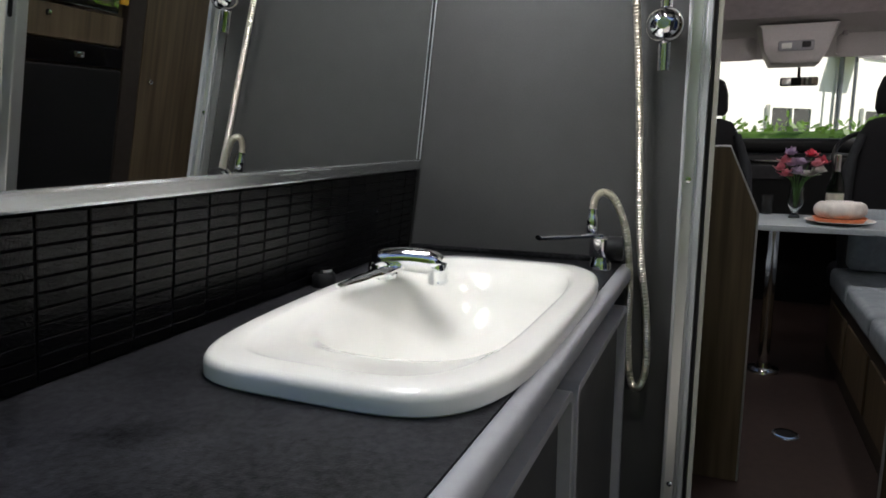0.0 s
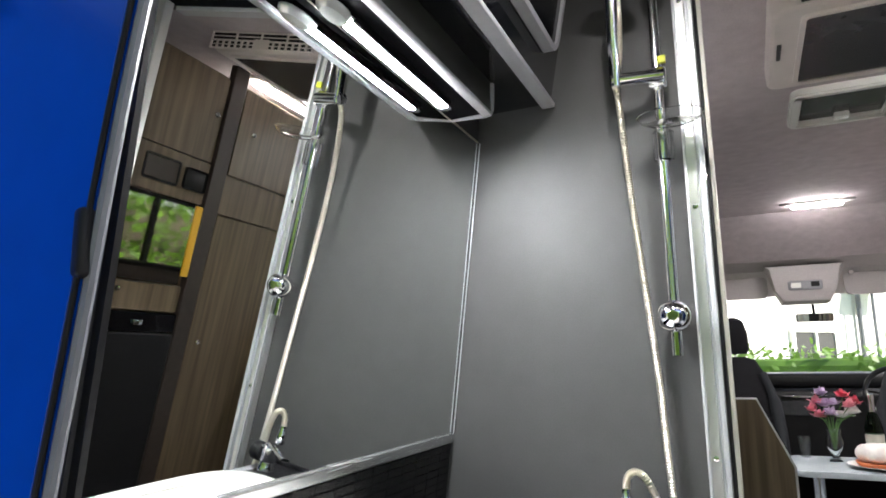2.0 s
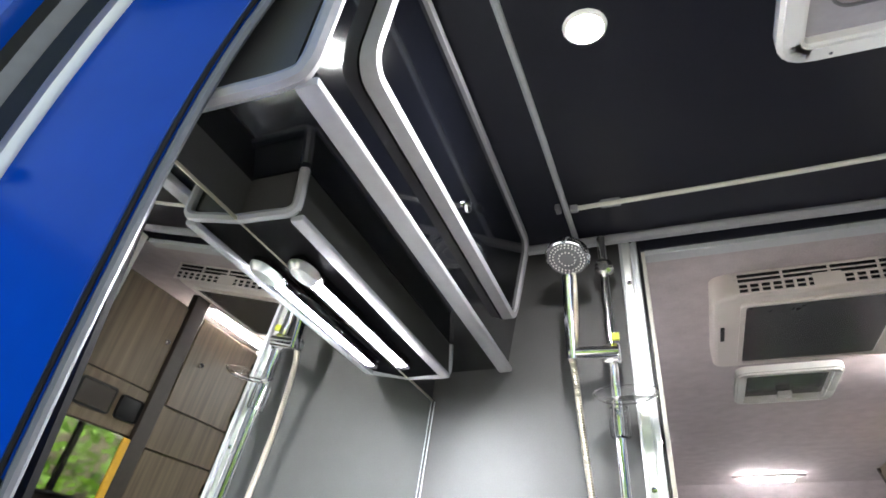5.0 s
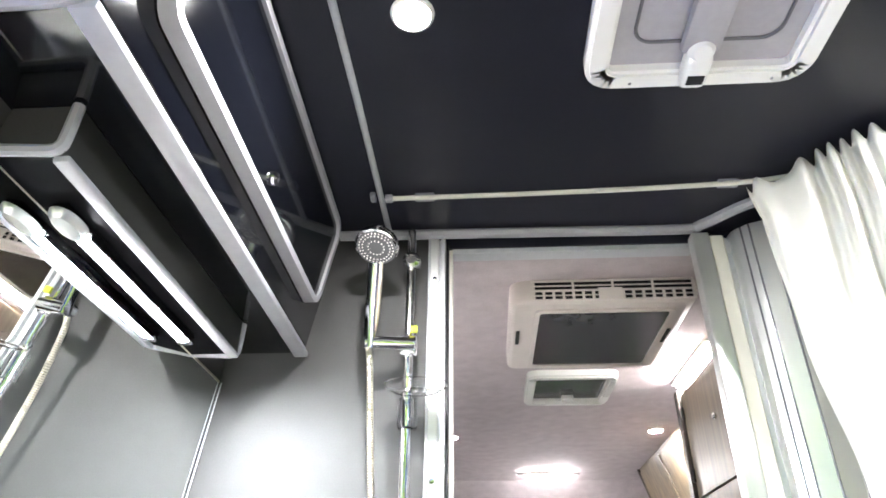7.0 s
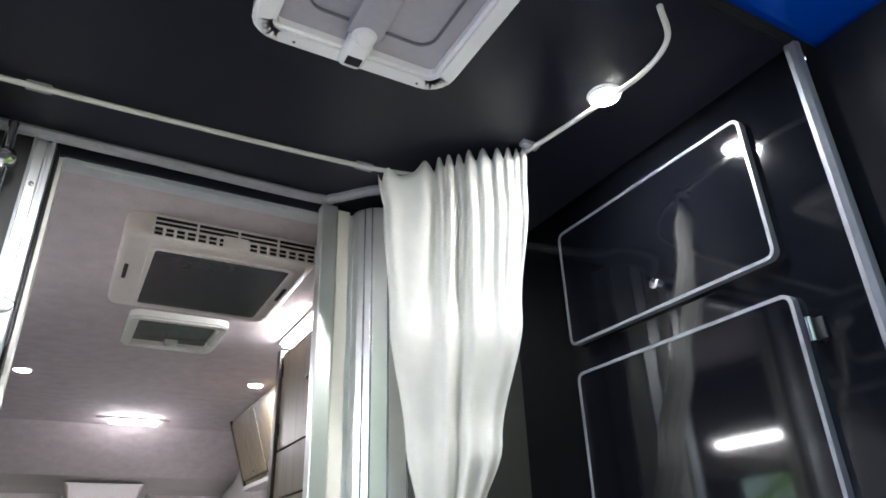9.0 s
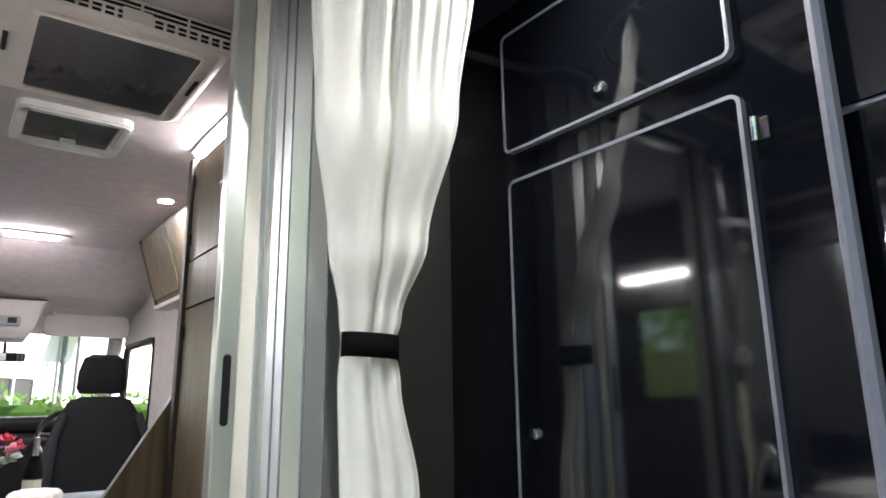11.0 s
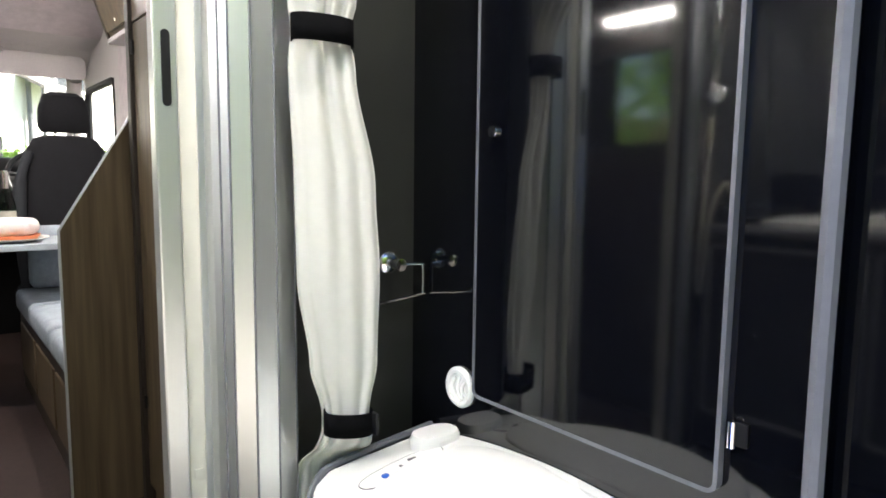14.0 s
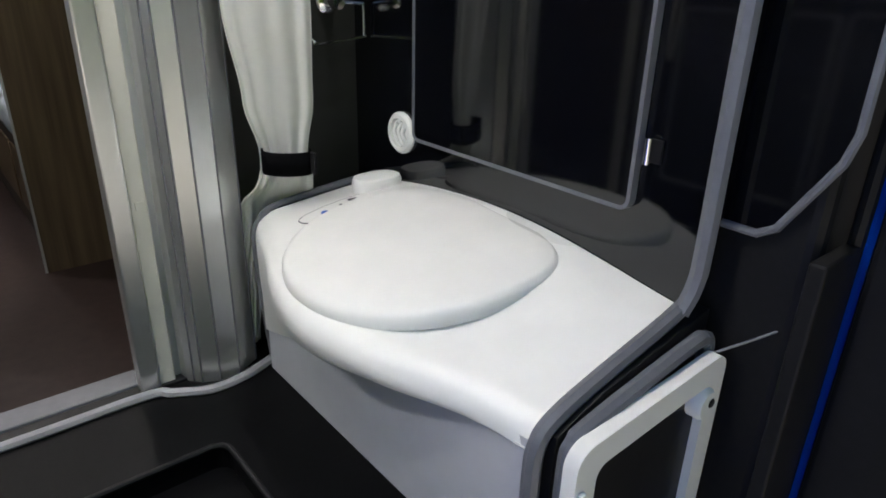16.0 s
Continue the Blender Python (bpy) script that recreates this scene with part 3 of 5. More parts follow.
lv = tube(smoothline([(-0.440, 0.893, 0.958), (-0.445, 0.84, 0.960), (-0.453, 0.79, 0.957), (-0.461, 0.735, 0.953)], 5), [0.012] * 4 + [0.013] * 4 + [0.011] * 4 + [0.009, 0.008, 0.007, 0.004], 14)
for v in lv.verts:
    v.co.z = 0.957 + (v.co.z - 0.957) * 0.55
part("lever", lv, TAPCHROME, tap)
pl = thing("plug_knob", (-0.565, 0.85, 0.92), "small black and chrome push knob on the worktop", "knob")
part("cap", lathe([(0.02, 0), (0.02, 0.018), (0.016, 0.024), (0, 0.026)], (-0.567, 0.86, 0.92), 20), BLACKP, pl)
part("ring", lathe([(0.015, 0), (0.015, 0.004), (0, 0.005)], (-0.567, 0.86, 0.946), 20), CHROME, pl)

# shower mixer with pull-out hose
st = thing("shower_mixer", (-0.165, 1.18, 0.92), "chrome shower mixer with a flat lever on the worktop corner", "mixer tap")
part("base", lathe([(0.021, 0), (0.021, 0.014), (0.018, 0.018), (0.018, 0.03)], (-0.163, 1.182, 0.92), 22), CHROME, st)
part("barrel", lathe([(0.0185, 0), (0.021, 0.004), (0.021, 0.035), (0.012, 0.04), (0, 0.041)], (-0.163, 1.182, 0.946), 22), CHROME, st)
part("temperature_ring", lathe([(0.022, 0), (0.023, 0.003), (0.023, 0.026), (0.021, 0.03)], (-0.151, 1.18, 0.963), 22, (1, 0.1, 0)), BLACKP, st, "black ridged ring")
lv = tube(smoothline([(-0.163, 1.178, 0.988), (-0.20, 1.15, 0.987), (-0.24, 1.12, 0.986), (-0.262, 1.10, 0.987)], 4), [0.010] * 6 + [0.012] * 7, 12)
for v in lv.verts:
    v.co.z = 0.987 + (v.co.z - 0.987) * 0.4
part("lever", lv, CHROME, st)
part("hose_union", lathe([(0.009, 0), (0.0115, 0.004), (0.0115, 0.026), (0.009, 0.03), (0.0075, 0.045)], (-0.182, 1.19, 0.99), 16), CHROME, st)


def hose(name, pts, r, parent, m):
    """A ribbed metal hose: a swept tube with ridges."""
    line = smoothline(pts, 14)
    dense = []
    for a, b in zip(line, line[1:]):
        k = max(1, int((b - a).length / 0.0024))
        dense += [a.lerp(b, i / k) for i in range(k)]
    return part(name, tube(dense, [r * (1.0 if i % 2 else 0.8) for i in range(len(dense))], 8), m, parent)


hose("hose", [(-0.182, 1.19, 1.03), (-0.178, 1.192, 1.055), (-0.163, 1.195, 1.066), (-0.142, 1.2, 1.05), (-0.122, 1.215, 0.99), (-0.113, 1.225, 0.90), (-0.112, 1.232, 0.80), (-0.108, 1.235, 0.72), (-0.098, 1.237, 0.678), (-0.084, 1.237, 0.683), (-0.075, 1.237, 0.73), (-0.080, 1.237, 0.83), (-0.094, 1.237, 0.93), (-0.103, 1.237, 1.05), (-0.113, 1.237, 1.25), (-0.128, 1.23, 1.45), (-0.142, 1.215, 1.65), (-0.148, 1.19, 1.80), (-0.1495, 1.165, 1.845)], 0.0078, st, BRASSY)
hose("spare_loop", [(-0.128, 1.225, 0.78), (-0.131, 1.228, 0.72), (-0.132, 1.23, 0.685), (-0.128, 1.232, 0.67)], 0.0075, st, BRASSY)

# riser rail, hand shower, soap dish
rr = thing("shower_riser_rail", (-0.07, 1.215, 1.286), "chrome shower riser rail fixed to the grey partition", "shower rail")
part("bar", lathe([(0.0105, 0), (0.0105, 0.865)], (-0.071, 1.215, 1.286), 18), CHROME, rr)
part("lower_fixing", lathe([(0.026, -0.022), (0.03, -0.012), (0.0315, 0), (0.03, 0.012), (0.022, 0.024), (0.01, 0.028)], (-0.071, 1.20, 1.362), 24, (0, -1, 0)), CHROME, rr, "round mirror-polished fixing")
part("lower_arm", tube([(-0.071, 1.215, 1.362), (-0.071, 1.268, 1.362)], 0.012, 14), CHROME, rr)
part("upper_fixing", lathe([(0.018, 0), (0.022, 0.01), (0.02, 0.026), (0.012, 0.03)], (-0.069, 1.222, 2.065), 20, (0, -1, 0.0)), CHROME, rr)
part("upper_arm", tube([(-0.071, 1.215, 2.07), (-0.071, 1.268, 2.07)], 0.012, 14), CHROME, rr)
hs = thing("hand_shower", (-0.14, 1.14, 1.85), "chrome hand shower with a round grey spray face in its slider", "hand shower")
part("slider", tube([(-0.158, 1.16, 1.848), (-0.06, 1.195, 1.856)], 0.0155, 18), CHROME, hs)
part("slider_clamp", box(-0.09, -0.052, 1.195, 1.23, 1.835, 1.88, 0.008, 3), CHROME, hs)
part("clamp_label", box(-0.066, -0.05, 1.188, 1.196, 1.882, 1.898, 0.001), YGLUE, hs, "small yellow label")
part("handle", tube([(-0.148, 1.16, 1.835), (-0.147, 1.150, 1.93), (-0.143, 1.135, 2.02)], [0.012, 0.013, 0.014], 16), CHROME, hs)
hx = (-0.12, -0.42, -0.90)
part("head", lathe([(0.012, -0.035), (0.03, -0.028), (0.047, -0.012), (0.05, 0.0), (0.048, 0.006), (0.044, 0.007)], (-0.137, 1.118, 2.058), 32, hx), CHROME, hs)
face = part("spray_face", lathe([(0.044, 0.004), (0.044, 0.008), (0, 0.009)], (-0.137, 1.118, 2.058), 32, hx), GREYINK, hs, "grey spray face")
q = Vector(hx).to_track_quat("Z", "Y").to_matrix()
dots = bmesh.new()
for rad, n in ((0.038, 30), (0.031, 24), (0.018, 14)):
    for k in range(n):
        a = 2 * math.pi * k / n
        lathe([(0.0019, 0.008), (0.0012, 0.0105)], Vector((-0.137, 1.118, 2.058)) + q @ Vector((rad * math.cos(a), rad * math.sin(a), 0)), 5, hx, dots)
tagged(part("nozzles", dots, WHITE, face, "rings of pale nozzles"), kind="stuff")
hose("short_hose", [(-0.147, 1.165, 1.84), (-0.135, 1.155, 1.90), (-0.130, 1.145, 1.98), (-0.13, 1.14, 2.03)], 0.006, hs, BRASSY)
sd = thing("soap_dish", (-0.05, 1.19, 1.72), "clear plastic oval soap dish clipped on the riser rail", "soap dish")
part("clip", lathe([(0.019, -0.03), (0.021, -0.026), (0.021, 0.026), (0.019, 0.03), (0.013, 0.03), (0.013, -0.03)], (-0.068, 1.213, 1.712), 24), CLEARP, sd)
dish = []
for a, b, z in ((0.045, 0.03, 0.0), (0.058, 0.042, 0.006), (0.064, 0.047, 0.016), (0.061, 0.044, 0.016), (0.054, 0.038, 0.009), (0.02, 0.015, 0.004)):
    dish.append([(x, y, 1.742 + z) for x, y in superoval(-0.047, 1.165, a, b, 2.2, 40)])
part("dish", loft(dish), CLEARP, sd)

# ---- shelf and overhead locker on the left ----
def front_x(z):
    return -0.302 + 0.19 * (z - 1.87)


def lean(bm):
    """The shelf and the locker follow the wall, which closes in towards the rear."""
    for v in bm.verts:
        v.co.x -= 0.026 * (v.co.y - 0.72)
    return bm


shelf = thing("wall_shelf", (-0.44, 0.77, 1.80), "dark boxed-in shelf with grey edging under the overhead locker", "shelf")
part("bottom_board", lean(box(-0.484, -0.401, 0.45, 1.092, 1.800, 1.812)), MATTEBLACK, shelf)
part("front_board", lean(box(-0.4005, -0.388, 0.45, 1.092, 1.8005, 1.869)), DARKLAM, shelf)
for y in (0.45, 1.078):
    part("end_board", lean(prism([(-0.482, 1.8125), (-0.4015, 1.8125), (-0.4015, 1.869), (-0.474, 1.869)], lambda u, v, w: (u, y + w, v), 0.014)), LAMINATE, shelf)
part("front_edging", lean(box(-0.404, -0.384, 0.455, 1.088, 1.790, 1.7998, 0.003)), TRIM, shelf, "pale grey edging")
for y in (0.447, 1.095):
    pts = [(-0.484, y, 1.804), (-0.44, y, 1.802), (-0.405, y, 1.800), (-0.394, y, 1.804), (-0.390, y, 1.815), (-0.388, y, 1.866)]
    part("end_edging", lean(tube(smoothline(pts, 4), 0.0075, 8)), TRIM, shelf, "pale grey rounded edging")

ol = thing("overhead_locker", (-0.4, 0.78, 1.87), "dark overhead locker with a rounded grey edged door", "cupboard")


def ol_front(u, v, w):
    return (front_x(v) + w - 0.026 * (u - 0.72), u, v)


part("floor_board", lean(box(-0.52, -0.302, 0.30, 1.268, 1.87, 1.885)), GLOSS, ol)
part("front_board", prism([(0.30, 1.8855), (1.268, 1.8855), (1.268, CEIL - 0.002), (0.30, CEIL - 0.002)], lambda u, v, w: ol_front(u, v, w - 0.014), 0.014), GLOSS, ol)
part("end_board", prism([(-0.50, 1.8855), (-0.318, 1.8855), (-0.265, CEIL - 0.002), (-0.46, CEIL - 0.002)], lambda u, v, w: (u, 0.30 + w, v), 0.014), LAMINATE, ol)
part("bottom_edging", lean(box(-0.322, -0.290, 0.30, 1.266, 1.857, 1.8705, 0.004)), TRIM, ol, "pale grey edging")
part("end_edging", lean(tube(smoothline([(-0.50, 0.295, 1.868), (-0.40, 0.293, 1.866), (-0.325, 0.293, 1.868), (-0.302, 0.293, 1.885), (-0.288, 0.293, 1.95), (-0.26, 0.293, 2.10)], 5), 0.012, 8)), TRIM, ol, "pale grey rounded edging")
od = part("door", prism(rounded(0.377, 1.178, 1.955, 2.142, 0.03), lambda u, v, w: ol_front(u, v, w + 0.003), 0.016), GLOSS, ol)
part("door_edging", frame_ring(rounded(0.365, 1.19, 1.943, 2.154, 0.04), rounded(0.378, 1.177, 1.956, 2.141, 0.028), lambda u, v, w: ol_front(u, v, w + 0.002), 0.024), TRIM, od, "pale grey rounded edging")
part("knob", lathe([(0.011, 0), (0.013, 0.003), (0.012, 0.008), (0, 0.009)], ol_front(0.775, 1.995, 0.018), 20, (1, 0, -0.19)), CHROME, od, "round chrome push lock")

tl = thing("tube_light", (-0.45, 0.80, 1.80), "slim lit tube lamp under the shelf beside the mirror", "tube light")
part("holder", lean(box(-0.4615, -0.4365, 0.55, 0.99, 1.7895, 1.7998, 0.003)), MATTEBLACK, tl)
# Added strips that keep the tube's sideways light off the shelf board.
for x in (-0.4625, -0.4395):
    part("added_light_shield", lean(box(x, x + 0.004, 0.615, 0.972, 1.782, 1.7894)), MATTEBLACK, tl)
part("tube", lean(box(-0.457, -0.441, 0.615, 0.972, 1.779, 1.789, 0.003)), TUBE, tl, "glowing white tube")
part("end_cap", lean(box(-0.462, -0.436, 0.973, 0.989, 1.778, 1.789, 0.003)), CHROME, tl, "chrome end cap")
sw = [[(x, y, z) for x, y in superoval(-0.449, 0.578, a, b, 2.2, 24)] for a, b, z in ((0.018, 0.036, 1.789), (0.018, 0.036, 1.784), (0.013, 0.03, 1.776), (0.003, 0.01, 1.773))]
part("switch_end", lean(loft(sw)), ALU, tl, "silver oval switch end")

# ---- right side: gloss lockers ----
def locker_door(y0, y1, z0, z1, label, knob, hinges):
    d = thing("locker_door", (WALLR, (y0 + y1) / 2, z0), label, "locker door", "gloss locker doors")
    part("panel", prism(rounded(y0 + 0.006, y1 - 0.006, z0 + 0.006, z1 - 0.006, 0.012), lambda u, v, w: (WALLR - 0.001 - w, u, v), 0.015), GLOSS, d)
    part("edging", frame_ring(rounded(y0, y1, z0, z1, 0.02), rounded(y0 + 0.007, y1 - 0.007, z0 + 0.007, z1 - 0.007, 0.013), lambda u, v, w: (WALLR - 0.001 - w, u, v), 0.0165), TRIMD, d, "grey edging")
    part("knob", lathe([(0.012, 0), (0.013, 0.004), (0.011, 0.009), (0, 0.01)], (WALLR - 0.016, knob[0], knob[1]), 20, (-1, 0, 0)), CHROME, d, "round chrome push lock")
    for z in hinges:
        h = part("hinge", tube([(WALLR - 0.012, y0 - 0.014, z - 0.02), (WALLR - 0.012, y0 - 0.014, z + 0.02)], 0.006, 12), CHROME, d, "chrome barrel hinge")
        part("leaf", box(WALLR - 0.006, WALLR - 0.001, y0 - 0.034, y0 - 0.012, z - 0.018, z + 0.018, 0.001), BLACKP, h)


locker_door(0.482, 1.04, 1.785, 2.085, "small gloss black upper locker door with grey edging", (0.752, 1.838), ())
locker_door(0.476, 1.03, 0.61, 1.718, "tall gloss black locker door with grey edging", (0.975, 1.168), (0.71, 1.648))
edging("trim_locker_rear_edge", [(WALLR - 0.004, 0.352, 2.16), (WALLR - 0.004, 0.352, 1.5), (WALLR - 0.004, 0.352, 0.9), (WALLR - 0.004, 0.350, 0.60), (WALLR - 0.008, 0.352, 0.53), (WALLR - 0.03, 0.355, 0.49)], 0.014, TRIMD, "rounded grey edge strip of the locker wall")
vent = thing("air_vent", (WALLR, 1.085, 0.614), "round white air vent with curved louvres", "air vent")
part("ring", lathe([(0.046, 0), (0.046, 0.006), (0.040, 0.012), (0.032, 0.012), (0.030, 0.004)], (WALLR - 0.001, 1.085, 0.614), 32, (-1, 0, 0)), WHITE, vent)
part("back", lathe([(0.031, 0), (0.031, 0.002)], (WALLR - 0.001, 1.085, 0.614), 32, (-1, 0, 0)), TRIMD, vent)
for k in (-1, 0, 1):
    part("louvre", tube(smoothline([(WALLR - 0.006, 1.085 + k * 0.016 - 0.008, 0.588 + abs(k) * 0.006), (WALLR - 0.009, 1.085 + k * 0.016 + 0.004, 0.614), (WALLR - 0.006, 1.085 + k * 0.016 - 0.004, 0.64 - abs(k) * 0.006)], 4), 0.004, 8), WHITE, vent)
tp = thing("paper_holder", (1.105, PART, 0.87), "chrome toilet paper holder with a bent wire arm, empty", "paper holder")
part("flange", lathe([(0.026, 0), (0.026, 0.006), (0.02, 0.012), (0.011, 0.014), (0.011, 0.045), (0.014, 0.046), (0.014, 0.058), (0, 0.06)], (1.095, PART - 0.001, 0.878), 24, (0, -1, 0)), CHROME, tp)
part("wire", tube(smoothline([(1.095, 1.222, 0.878), (1.15, 1.215, 0.876), (1.158, 1.214, 0.868), (1.158, 1.214, 0.812), (1.152, 1.214, 0.806), (1.04, 1.214, 0.796), (1.034, 1.214, 0.80), (1.026, 1.214, 0.808)], 4), 0.0035, 8), CHROME, tp)

# ---- cassette toilet on a moulded bench ----
toi = thing("cassette_toilet", (1.0, 0.76, FLOOR), "white moulded cassette toilet with its lid closed", "toilet")


def lerp_table(table, y):
    """A smooth curve through the pairs of a table."""
    i = max([k for k, (q, _) in enumerate(table[:-1]) if q <= y] or [0])

    def slope(k):
        lo, hi = max(k - 1, 0), min(k + 1, len(table) - 1)
        return (table[hi][1] - table[lo][1]) / (table[hi][0] - table[lo][0])

    (ya, va), (yb, vb_) = table[i], table[i + 1]
    h = yb - ya
    f = min(1.0, max(0.0, (y - ya) / h))
    return va * (2 * f ** 3 - 3 * f * f + 1) + slope(i) * h * (f ** 3 - 2 * f * f + f) + vb_ * (3 * f * f - 2 * f ** 3) + slope(i + 1) * h * (f ** 3 - f * f)


EDGE = [(0.372, 0.845), (0.47, 0.815), (0.60, 0.752), (0.74, 0.722), (0.88, 0.738), (1.00, 0.785), (1.09, 0.815), (1.14, 0.83), (1.165, 0.862)]
CREASE = [(0.372, 0.385), (0.60, 0.36), (0.80, 0.31), (0.95, 0.262), (1.10, 0.215), (1.165, 0.20)]


RISE = [(0.372, 0.040), (0.50, 0.058), (0.65, 0.072), (0.80, 0.072), (0.95, 0.058), (1.10, 0.034), (1.165, 0.026)]


def top_z(x, y):
    f = min(1.0, max(0.0, (x - 0.80) / 0.37))
    return 0.446 + 0.02 * min(1, max(0, (y - 0.45) / 0.6)) + lerp_table(RISE, y) * f * f * (3 - 2 * f) - 0.04 * max(0, (0.62 - y) / 0.25) ** 1.5 * max(0, (1.1 - x) / 0.26)


tops, lows = [], []
for k in range(41):
    y = 0.372 + (1.165 - 0.372) * k / 40
    xe, zc = lerp_table(EDGE, y), lerp_table(CREASE, y)
    row = []
    for m_ in range(9):
        x = 1.168 + (xe + 0.035 - 1.168) * m_ / 8
        row.append((x, y, top_z(x, y)))
    zt = top_z(xe + 0.035, y)
    for a in (25, 50, 75):
        row.append((xe + 0.035 - 0.035 * math.sin(radians(a)), y, zt - 0.035 * (1 - math.cos(radians(a)))))
    xin = 0.842 if y < 1.12 else max(0.842, xe)
    for f in (0.0, 0.35, 0.7, 0.9, 1.0):
        zz = (zt - 0.037) * (1 - f) + zc * f
        row.append((xe + (min(xin, xe + 0.10) - 0.006 - xe) * max(0, f) ** 2.2, y, zz))
    tops.append(row)
    xb = row[-1][0] + 0.006
    lows.append([(xb, y, zc + 0.012), (xb + (xin - xb) * 0.75, y, zc - 0.03), (xin, y, zc - 0.06 if zc > 0.27 else zc - 0.03), (xin, y, FLOOR + 0.001), (1.168, y, FLOOR + 0.001)])


def sheet(rows):
    bm = bmesh.new()
    vs = [[bm.verts.new(p) for p in r] for r in rows]
    for a, b in zip(vs, vs[1:]):
        for i_ in range(len(a) - 1):
            bm.faces.new((a[i_], a[i_ + 1], b[i_ + 1], b[i_]))
    bm.faces.new(vs[0])
    bm.faces.new(vs[-1][::-1])
    return bm


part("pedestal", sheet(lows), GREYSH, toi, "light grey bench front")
part("bench_top", sheet(tops), WHITE, toi)
LX, LY = 1.0, 0.785


def egg(s, z):
    out = []
    for k in range(72):
        t = 2 * math.pi * k / 72
        c = math.cos(t)
        x = (0.25 * c if c < 0 else 0.164 * c ** 0.5) * s
        y = 0.234 * math.copysign(abs(math.sin(t)) ** 0.95, math.sin(t)) * s
        out.append((LX + x, LY + y, z - 0.001 + 0.115 * (LX + x - 0.72) + 0.02 * (LY + y - 0.5)))
    return out


part("seat", loft([egg(0.92, 0.40), egg(0.965, 0.43), egg(0.965, 0.436), egg(0.95, 0.437)]), WHITE, toi)
part("lid", loft([egg(0.985, 0.4385), egg(1.01, 0.439), egg(1.028, 0.442), egg(1.035, 0.450), egg(1.032, 0.460), egg(1.018, 0.467), egg(0.98, 0.472), egg(0.84, 0.477), egg(0.5, 0.482), egg(0.15, 0.484)]), WHITE, toi, "closed domed lid")


def on_bench(x, y, h):
    return (x, y, top_z(x, y) + h)


pan = part("control_panel", loft([[on_bench(x, y, -0.004) for x, y in superoval(0.99, 1.055, 0.10, 0.032, 2.4, 32)], [on_bench(x, y, 0.002) for x, y in superoval(0.99, 1.055, 0.099, 0.031, 2.4, 32)], [on_bench(x, y, 0.003) for x, y in superoval(0.99, 1.055, 0.09, 0.025, 2.4, 32)], [on_bench(x, y, 0.003) for x, y in superoval(0.99, 1.055, 0.03, 0.008, 2.4, 32)]]), WHITE, toi, "flush control panel")
part("rim_line", tube([on_bench(x, y, 0.001) for x, y in superoval(0.99, 1.055, 0.10, 0.032, 2.4, 32)], 0.0012, 6, True), GREYINK, pan)
part("blue_button", lathe([(0.008, 0), (0.008, 0.003), (0, 0.004)], on_bench(0.945, 1.05, 0.002), 16, (-0.2, 0, 1)), BLUEDOT, pan, "blue flush button")
for x, y, w in ((0.988, 1.057, 0.003), (1.02, 1.064, 0.010)):
    z = top_z(x, y) + 0.003
    part("mark", box(x - w, x + w, y - 0.0025, y + 0.0025, z - 0.001, z + 0.0015), GREYINK, pan)
kn = [[(x, y, z) for x, y in superoval(1.105, 1.095, a, b, 2.6, 32)] for a, b, z in ((0.056, 0.036, 0.49), (0.058, 0.038, 0.514), (0.054, 0.034, 0.524), (0.04, 0.02, 0.527))]
part("flush_knob", loft(kn), WHITE, toi, "white moulded knob")
edging("trim_bench_front", [(0.862, 1.178, FLOOR + 0.01), (0.852, 1.178, 0.25), (0.845, 1.178, 0.40), (0.86, 1.178, 0.447), (0.90, 1.178, 0.472), (1.05, 1.178, 0.49), (1.16, 1.178, 0.50)], 0.009, TRIMD, "grey sealing strip behind the bench")
edging("trim_bench_rear", [(1.15, 0.358, 0.497), (1.10, 0.358, 0.482), (0.95, 0.358, 0.447), (0.875, 0.358, 0.425), (0.845, 0.358, 0.40), (0.838, 0.358, 0.34), (0.842, 0.358, 0.12)], 0.013, TRIMD, "rounded grey edge strip behind the toilet bench")
structure("wall_bench_end", prism([(0.845, FLOOR), (1.2, FLOOR), (1.2, 0.485), (0.95, 0.44), (0.86, 0.41)], lambda u, v, w: (u, 0.34 + w, v), 0.02), BLACKP, "black end board of the toilet bench", "wall")
edging("trim_hatch_opening", [(0.87, 0.325, 0.11), (0.865, 0.325, 0.36), (0.875, 0.325, 0.405), (0.91, 0.325, 0.42), (1.12, 0.325, 0.452), (1.165, 0.325, 0.45), (1.18, 0.325, 0.42), (1.185, 0.325, 0.2)], 0.013, TRIMD, "grey edge strip round the cassette hatch")
ch = thing("cassette_hatch", (1.02, 0.30, 0.1), "white cassette service hatch frame with a lock", "hatch")


def hatch_lift(u, v, w):
    return (0.845 + u, 0.315 - w, 0.085 + v + 0.05 * u)


part("frame", frame_ring(rounded(0, 0.345, 0, 0.335, 0.03), rounded(0.042, 0.303, 0.042, 0.293, 0.02), hatch_lift, 0.022), WHITE, ch)
part("panel", prism(rounded(0.04, 0.305, 0.04, 0.295, 0.02), hatch_lift, 0.008), BLACKP, ch, "black recessed panel")
lk = part("lock", lathe([(0.026, 0), (0.026, 0.02), (0.022, 0.026), (0, 0.027)], hatch_lift(0.295, 0.265, 0.005), 24, (0, -1, 0)), WHITE, ch)
part("keyhole", lathe([(0.008, 0), (0.006, 0.002)], hatch_lift(0.3, 0.268, 0.032), 14, (0, -1, 0)), BLACKP, lk)
part("hinge", box(0.850, 0.862, 0.285, 0.293, 0.30, 0.36, 0.003), WHITE, ch)

